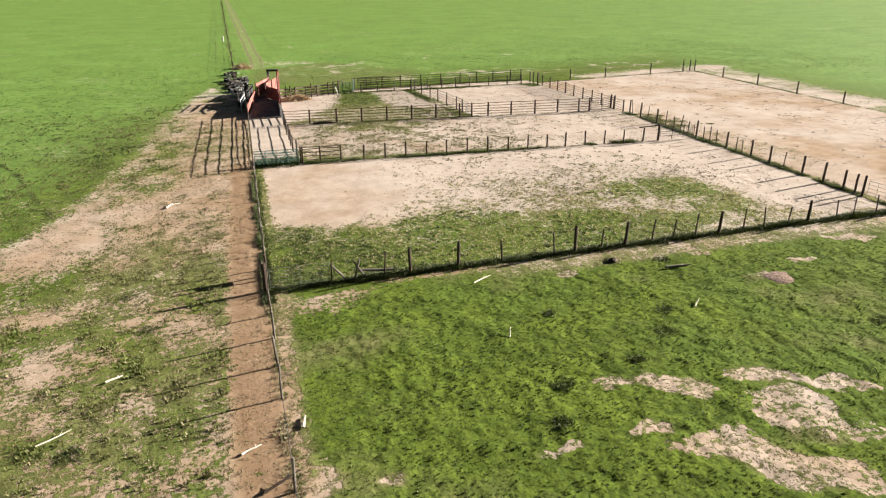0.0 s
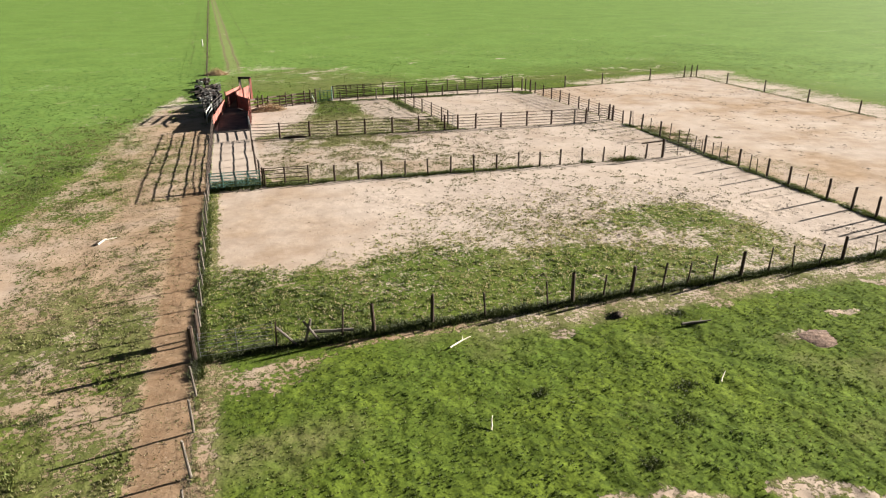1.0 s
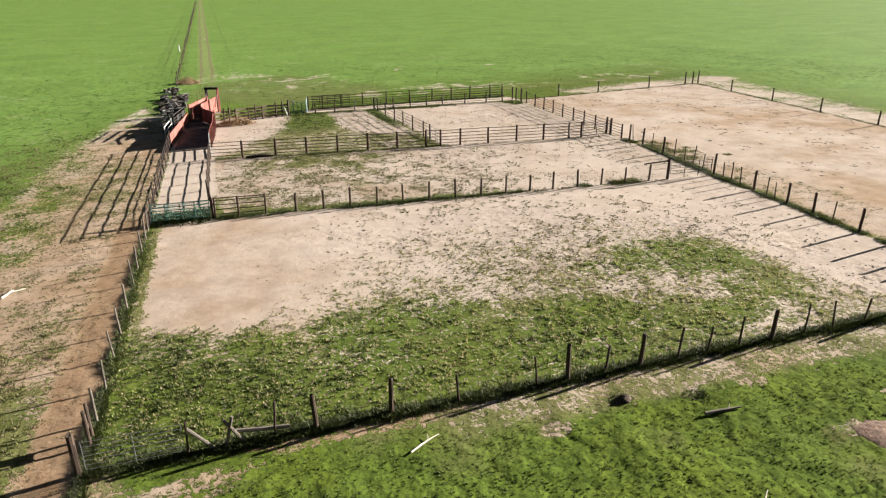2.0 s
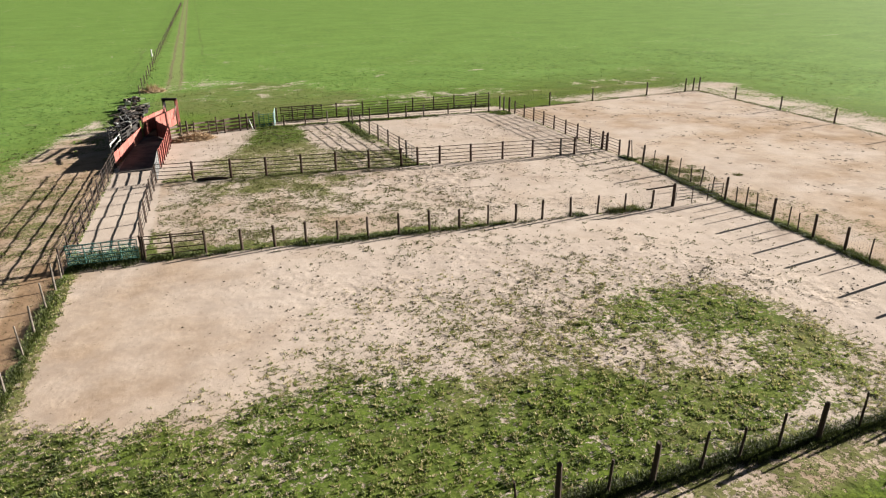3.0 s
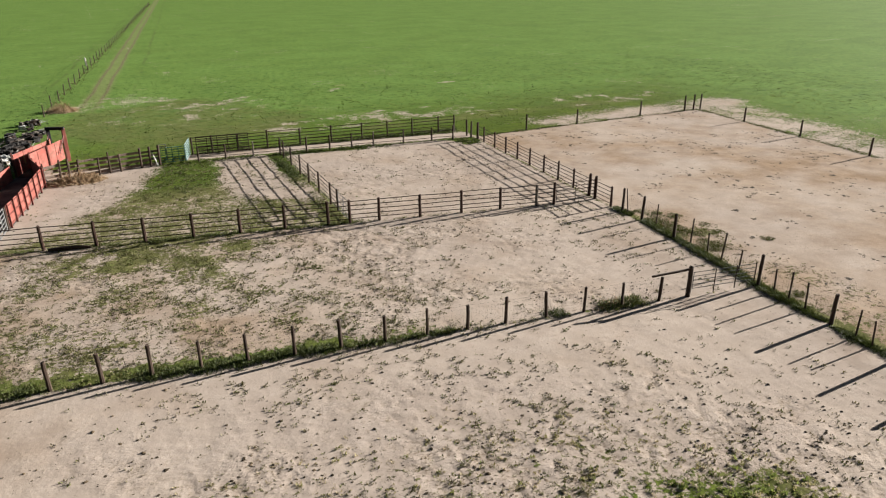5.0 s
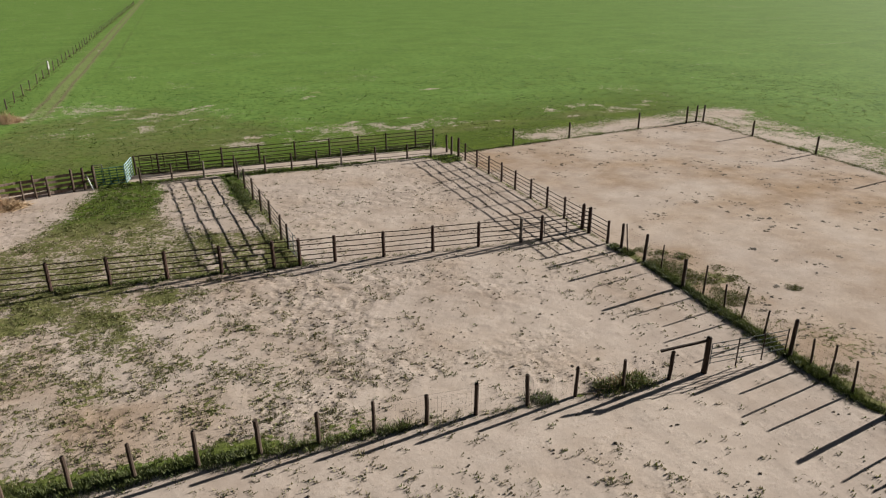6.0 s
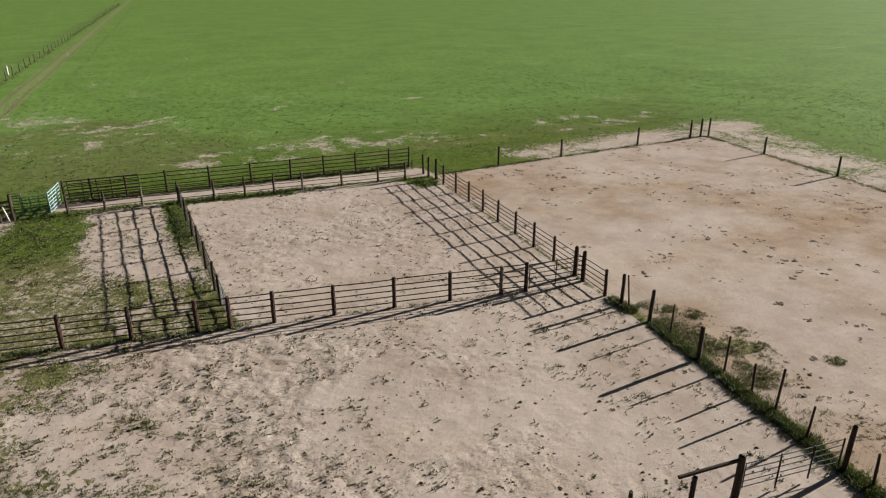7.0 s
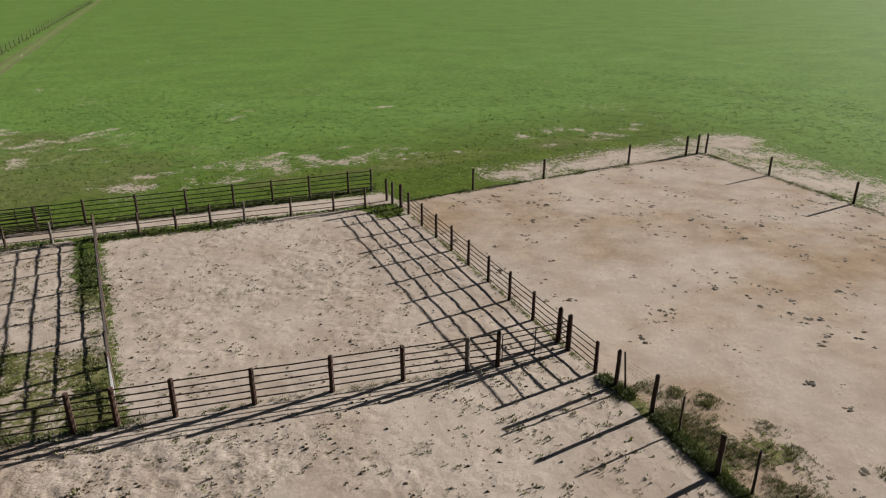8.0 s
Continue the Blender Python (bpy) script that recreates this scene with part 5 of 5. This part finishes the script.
def pasture(name, label, box, per_m2, pick, size, blades=6, feather=0.1, material=M_BLADE, straw=0.06, clump=0.8, wide=0.42, break_up=1.6):
    x, y = scatter(*box, per_m2)
    soil, warm, lush = zones(x, y)
    n = fbm(x, y, clump, 61, 3)
    rim = np.minimum.reduce([x - box[0], box[1] - x, y - box[2], box[3] - y])
    keep = (NR.random(len(x)) < np.clip((1 - soil) * 1.25 - 0.15 + (n - 0.5) * break_up, 0.0, 1) * (soil < 0.93) * ramp(rim, 0, feather)) & pick(x, y)
    x, y, lush, n, soil = x[keep], y[keep], lush[keep], n[keep], soil[keep]
    lawn = np.where((y < y_a(x)) & (x > x_l(y)), 1.0, 0.0)
    high = size * NR.uniform(0.6, 1.3, len(x)) * np.where(lawn > 0, 0.75 + 0.5 * n, 0.3 + 1.5 * n) * (1.1 - 0.55 * soil)
    pen = np.where(in_pens(x, y) & (y < y_b(x)), 1.0, 0.0)
    tone = np.where(y > 84, 0.52, np.where(y > y_b(x), 0.7, 0.82)) - (0.5 + 0.15 * pen) * lush + (fbm(x, y, 2.5, 71) - 0.5) * 0.5 + (fbm(x, y, 9, 75) - 0.5) * (0.7 - 0.45 * lawn) + NR.normal(0, 1, len(x)) * np.where(in_pens(x, y), 0.16, 0.08) + 0.12 * soil - 0.04 * lawn - 0.4 * lawn * (n - 0.5)
    old = NR.random(len(x)) < straw * (0.4 + 1.2 * soil) * (1.6 - 1.2 * n)
    tone = np.where(old, NR.uniform(0.84, 1.0, len(x)), tone - 0.1 * (n > 0.55))
    return tufts(name, label, x, y, np.where(old, high * 0.75, high), high * wide, tone, blades, 0.8, material)


pasture("grass", "lush green pasture grass in tufts", (-16, 72, -16, 42), 42, lambda x, y: (y < y_a(x)) & (x > x_l(y) + 0.2), 0.038, feather=13, clump=0.65, wide=1.1)
pasture("grass", "patchy trampled grass beside the worn path", (-34, 16, -6, 88), 36, lambda x, y: (x < x_l(y) - 0.3) & (NR.random(len(x)) < 1 - 0.75 * ramp((y - 34) * 0.5 - x, 13, 26)), 0.095, feather=9, material=M_DRY, straw=0.35)
pasture("grass", "patchy olive grass in the front pen", (5, 46, 26, 53), 62, lambda x, y: (y > y_a(x)) & (x > x_l(y)) & (y < y_b(x)), 0.085, straw=0.5, clump=0.36, material=M_PEN, wide=0.6, break_up=2.2)
pasture("weeds", "rank leafy weeds in the corner of the front pen", (5, 17, 28, 41), 26,
        lambda x, y: (y > y_a(x)) & (x > x_l(y)) & (NR.random(len(x)) < 1 - ramp(x, 8, 17)), 0.09, 9, material=M_PEN, straw=0.2)
pasture("grass", "sparse grass in the back pens", (11, 51, 46, 86), 46, lambda x, y: y > y_b(x), 0.08, material=M_DRY, straw=0.25, clump=0.6)
pasture("grass", "pasture grass beyond the yards", (-40, 125, 60, 150), 9,
        lambda x, y: ((y > 82) & (y > y_g(x)) | (x > x_n(y)) | (x < x_l(y) - 4)) & (NR.random(len(x)) < 1 - ramp(y, 88, 150)), 0.055, 4, feather=24, straw=0.12, wide=0.8)

# trampled scraps of old grass on the sand
x, y = scatter(12, 50, 36, 82, 60)
soil_here = zones(x, y)[0]
n = fbm(x, y, 0.55, 131, 2) + 0.5 * (fbm(x, y, 5, 137) - 0.5)
heavy = np.where(y < y_b(x), 0.36 * ramp(x, 15, 25) * (1 - 0.8 * ramp(x, 37, 42)), 0.62 - 0.4 * ramp(x, 26, 40))
heavy = heavy * np.where(y > y_m(x), np.where(x > 33, 0.25, 0.12 + 0.4 * ramp(x, 21, 24)), 1.0)
keep = (soil_here > 0.5) & (NR.random(len(x)) < ramp(n, 0.5, 0.66) * heavy) & (x < x_r(y) - 0.3) & (x > np.interp(y, [40, 54, 85], [11, 12.2, 16.5])) & (y < y_f(x))
x, y = x[keep], y[keep]
h = NR.uniform(0.03, 0.09, len(x))
tufts("grass_scraps", "trampled olive brown grass scraps on sand", x, y, h, h * 0.8, np.clip(NR.normal(0.76, 0.17, len(x)), 0.25, 1.0), 6, 1.5, M_DRY)


def strip(name, label, pts, wide, per_m, high, tone, blades=8, gap=0.0):
    """Weeds along a line of points."""
    xs, ys = [], []
    for (ax, ay), (bx, by) in zip(pts, pts[1:]):
        l = math.hypot(bx - ax, by - ay)
        t = NR.random(int(l * per_m * 1.5))
        o = NR.normal(0, 1, len(t)) * wide
        xs.append(ax + (bx - ax) * t - (by - ay) / l * o)
        ys.append(ay + (by - ay) * t + (bx - ax) / l * o)
    x, y = np.concatenate(xs), np.concatenate(ys)
    n = fbm(x, y, 1.4, 83, 3)
    keep = n > gap
    x, y, n = x[keep], y[keep], n[keep]
    h = 0.62 * high * NR.uniform(0.4, 1.25, len(x)) * (0.35 + 1.2 * n)
    return tufts(name, label, x, y, h, h * 0.24, np.full(len(x), tone) + NR.normal(0, 0.15, len(x)) + (n - 0.5) * 0.3, blades, 0.9, M_WEED)


def on(f, *xs):
    return [(x, float(f(x))) for x in xs]


def up(f, *ys):
    return [(float(f(y)), y) for y in ys]


# tone near black: rank growth plus the shadow along the fence foot
strip("weeds", "green weeds along the front fence, dark with painted shade", on(y_a, 4.7, 60), 0.17, 150, 0.25, 0.08)
strip("weeds", "dark rank weeds in the fence corner, fence shadow in their tone", on(y_a, 4.8, 12.5), 0.15, 120, 0.28, 0.1, gap=0.3)
strip("weeds", "dark rank weeds in the fence corner, fence shadow in their tone", up(x_l, 29.6, 36.0), 0.1, 110, 0.26, 0.08, gap=0.3)
strip("weeds", "dry tan weeds along the west fence", up(x_l, -18, 8, 30.5), 0.22, 46, 0.16, 0.82, gap=0.35)
strip("weeds", "dark rank weeds along the west fence", up(x_l, 29.5, 53), 0.12, 80, 0.24, 0.25, gap=0.3)
strip("weeds", "green weeds along the second fence", on(y_b, 12, 16.2), 0.22, 130, 0.24, 0.3, gap=0.3)
strip("weeds", "green weeds along the second fence", on(y_b, 19.8, 27.0), 0.2, 110, 0.22, 0.22, gap=0.36)
strip("weeds", "thinning weeds along the second fence", on(y_b, 26.5, 32), 0.18, 46, 0.19, 0.3, gap=0.42)
strip("weeds", "sparse weeds along the second fence", on(y_b, 16.2, 19.8), 0.16, 40, 0.14, 0.5, gap=0.42)
strip("weeds", "sparse weeds along the second fence", on(y_b, 28, 42.5), 0.16, 24, 0.13, 0.6, gap=0.42)
# low tone paints the side of this hedge turned from the sun
strip("weeds", "thick weeds under the yard fence", [(44.5, 27), (46.1, 39.9), (47.0, 47.1), (48.1, 53.7), (48.6, 57), (48.6, 59.5)], 0.13, 190, 0.19, 0.22, gap=0.34)
strip("weeds", "low weeds under the pipe fence", up(x_r, 60, 80.6), 0.12, 12, 0.1, 0.6, gap=0.4)
strip("weeds", "weeds under the cross fence", on(y_m, 14, 33.5), 0.18, 50, 0.17, 0.4, gap=0.3)
strip("weeds", "dry litter under the cross fence", on(y_m, 33.5, 45.6), 0.12, 24, 0.1, 0.8, gap=0.35)
strip("weeds", "green weeds along the divider", [(32.45, 75), (32.75, 83)], 0.3, 60, 0.17, 0.25, gap=0.3)
strip("weeds", "sparse weeds under the divider", [(32.3, 66), (32.5, 75)], 0.3, 26, 0.13, 0.35, gap=0.42)
strip("weeds", "green weeds along the far lane", on(y_f, 28, 44), 0.3, 50, 0.17, 0.32, gap=0.3)
strip("weeds", "weeds along the outer lane fence", on(y_g, 27, 50.5), 0.25, 40, 0.2, 0.3, gap=0.3)
strip("weeds", "rank teal green weeds in the alley mouth", [(8.4, 54.9), (11.7, 54.5)], 0.55, 170, 0.36, 0.15)
strip("weeds", "thin weeds along the yard boundary", [(51, 81.6), (78.5, 81.5), (77.5, 74.4), (73.9, 49), (70, 20)], 0.2, 40, 0.13, 0.45, gap=0.36)
strip("weeds", "low weeds round a gate post", [(38.9, 48.85), (40.9, 48.45)], 0.22, 80, 0.26, 0.42)
strip("weeds", "low green weeds at a fence post", [(36.1, 49.3), (37.2, 49.1)], 0.2, 90, 0.24, 0.22)
brush((39.6, 48.75), 1.2, 0.4, 0.55, 60, 8, M_STRAW, "dead sticks heaped against a fence")
strip("weeds", "rank grass along the far fence", [(15.4, 116), (53.0, 420)], 0.35, 4, 0.28, 0.4)

# dark tufts added to draw the shadow in a trodden rut
strip("weeds", "dark tufts standing in for the shaded rut of a cow path", [(-11.5, 66), (-9.0, 60.1), (-7.6, 54), (-5.9, 47.8)], 0.12, 42, 0.1, 0.12, gap=0.4)
x, y = scatter(-12, 9, 13, 58, 34)
keep = (x < x_l(y) - 0.2) & (zones(x, y)[0] > 0.45) & (NR.random(len(x)) < ramp(fbm(x, y, 1.1, 251, 3), 0.4, 0.62))
x, y = x[keep], y[keep]
h = NR.uniform(0.015, 0.05, len(x))
tufts("straw_litter", "flattened straw and dead grass on trampled earth", x, y, h, h * 0.9, NR.uniform(0.55, 1.0, len(x)), 5, 2.0, M_DRY)
for cx, cy, r in ((13.4, 17.9, 0.45), (11.85, 16.1, 0.4), (21.1, 21.3, 0.5), (24.7, 25.95, 0.5), (22.2, 26.9, 0.4), (28.9, 16.4, 0.6), (15.9, 23.2, 0.3), (19.6, 19.6, 0.4), (17.0, 18.4, 0.35), (-0.8, 29.1, 0.5), (-1.5, 33.0, 0.4), (-3.6, 21.3, 0.4)):
    strip("weed_clump", "dark leafy weed clump in the pasture", [(cx - r, cy - 0.1), (cx + r, cy + 0.1)], r * 0.55, 110, 0.13, 0.12)

strip("weeds", "low olive weeds matted beside the yard fence", [(48.9, 58.5), (48.95, 56.6), (49.4, 55.0), (49.9, 53.5), (49.8, 52.3), (48.5, 51.2)], 0.55, 330, 0.12, 0.62, gap=0.36)
strip("weeds", "thin grass along the yard fence", [(48.2, 52), (47.3, 47.5), (46.7, 43.5), (46.2, 39), (45, 29)], 0.4, 60, 0.14, 0.5, gap=0.45)
for cx, cy, r in ((50.8, 56.5, 0.4), (51.2, 54.5, 0.45), (50.2, 57.4, 0.3), (51.0, 53.3, 0.3), (47.9, 45.6, 0.35), (47.6, 43.4, 0.45), (52.6, 51.2, 0.3)):
    strip("weed_clump", "flat olive weed clump on bare ground", [(cx - r, cy - 0.15), (cx + r, cy + 0.15)], r * 0.6, 130, 0.12, 0.6, gap=0.35)

# dung and clods: flattened lumps
k = Mat("dung_and_clods", 0.95)
k.colour(k.mix(k.step(k.island(), 0.1, 1.0), (0.035, 0.025, 0.016), (0.115, 0.083, 0.054)))
M_DUNG = k.m


def clods(name, label, x, y, size, flat=0.3):
    n = len(x)
    unit = np.array([(1, 0, 0), (0.3, 0.95, 0), (-0.8, 0.58, 0), (-0.8, -0.58, 0), (0.3, -0.95, 0), (0, 0, 1)], dtype=float)
    faces = np.array([(0, 1, 5), (1, 2, 5), (2, 3, 5), (3, 4, 5), (4, 0, 5)])
    a = NR.uniform(0, 2 * np.pi, n)
    j = NR.uniform(0.6, 1.35, (n, 6))
    u = unit[None] * j[:, :, None] * size[:, None, None]
    long_ = NR.uniform(0.6, 1.5, n)
    ux, uy = u[..., 0] * long_[:, None], u[..., 1]
    c, s_ = np.cos(a)[:, None], np.sin(a)[:, None]
    z = ground_height(x, y)[:, None]
    co = np.stack([x[:, None] + ux * c - uy * s_, y[:, None] + ux * s_ + uy * c, z - 0.01 + u[..., 2] * flat], -1).reshape(-1, 3)
    tris = (np.arange(n)[:, None, None] * 6 + faces[None]).reshape(-1, 3)
    return tagged(new(name, raw_mesh(name, co, tris, M_DUNG, {})), label, "clods", kind="stuff")


def strewn(box, per_m2, pick, clump):
    x, y = scatter(*box, per_m2)
    keep = pick(x, y) & (NR.random(len(x)) < ramp(fbm(x, y, clump, 91, 3), 0.42, 0.72))
    return x[keep], y[keep]


x, y = strewn((47, 78, 30, 81), 7.0, lambda x, y: (x > x_r(y) + 0.5) & (x < x_n(y)), 2.2)
size = 0.05 + 0.16 * NR.random(len(x)) ** 3
many = 4
ox, oy = NR.normal(0, 0.5, (len(x), many)) * size[:, None], NR.normal(0, 0.5, (len(x), many)) * size[:, None]
clods("dung", "dark dried dung scattered over bare ground", (x[:, None] + ox).ravel(), (y[:, None] + oy).ravel(),
      (size[:, None] * NR.uniform(0.35, 0.8, (len(x), many))).ravel(), 0.35)
x, y = scatter(12, 50, 29, 84, 75)
keep = NR.random(len(x)) < (0.04 + 0.5 * trodden(x, y)) * ramp(fbm(x, y, 0.9, 231, 3), 0.4, 0.68) * (zones(x, y)[0] > 0.55) * in_pens(x, y) * (x < x_r(y) - 0.2)
x, y = x[keep], y[keep]
clods("clods", "brown clods and dung on churned sand", x, y, 0.018 + 0.06 * NR.random(len(x)) ** 2.5, 0.75)
x, y = strewn((12, 50, 30, 82), 1.6, lambda x, y: in_pens(x, y) & (x < x_r(y)) & (zones(x, y)[0] > 0.6) & (NR.random(len(x)) < 0.12 + 0.7 * trodden(x, y)), 1.6)
clods("dung", "dark dried dung on churned sand", x, y, NR.uniform(0.04, 0.11, len(x)), 0.4)
x, y = strewn((-8, 9, 12, 56), 60, lambda x, y: (x < x_l(y) - 0.1) & (x > x_l(y) - 2.6), 1.2)
clods("litter", "dark straw litter and crumbs on a dirt path", x, y, NR.uniform(0.015, 0.06, len(x)), 0.35)
x, y = strewn((-18, 10, 14, 60), 14, lambda x, y: (x < x_l(y) - 2.4) & (zones(x, y)[0] > 0.4), 1.5)
clods("litter", "dark clods and litter on trampled pasture", x, y, NR.uniform(0.02, 0.09, len(x)), 0.4)
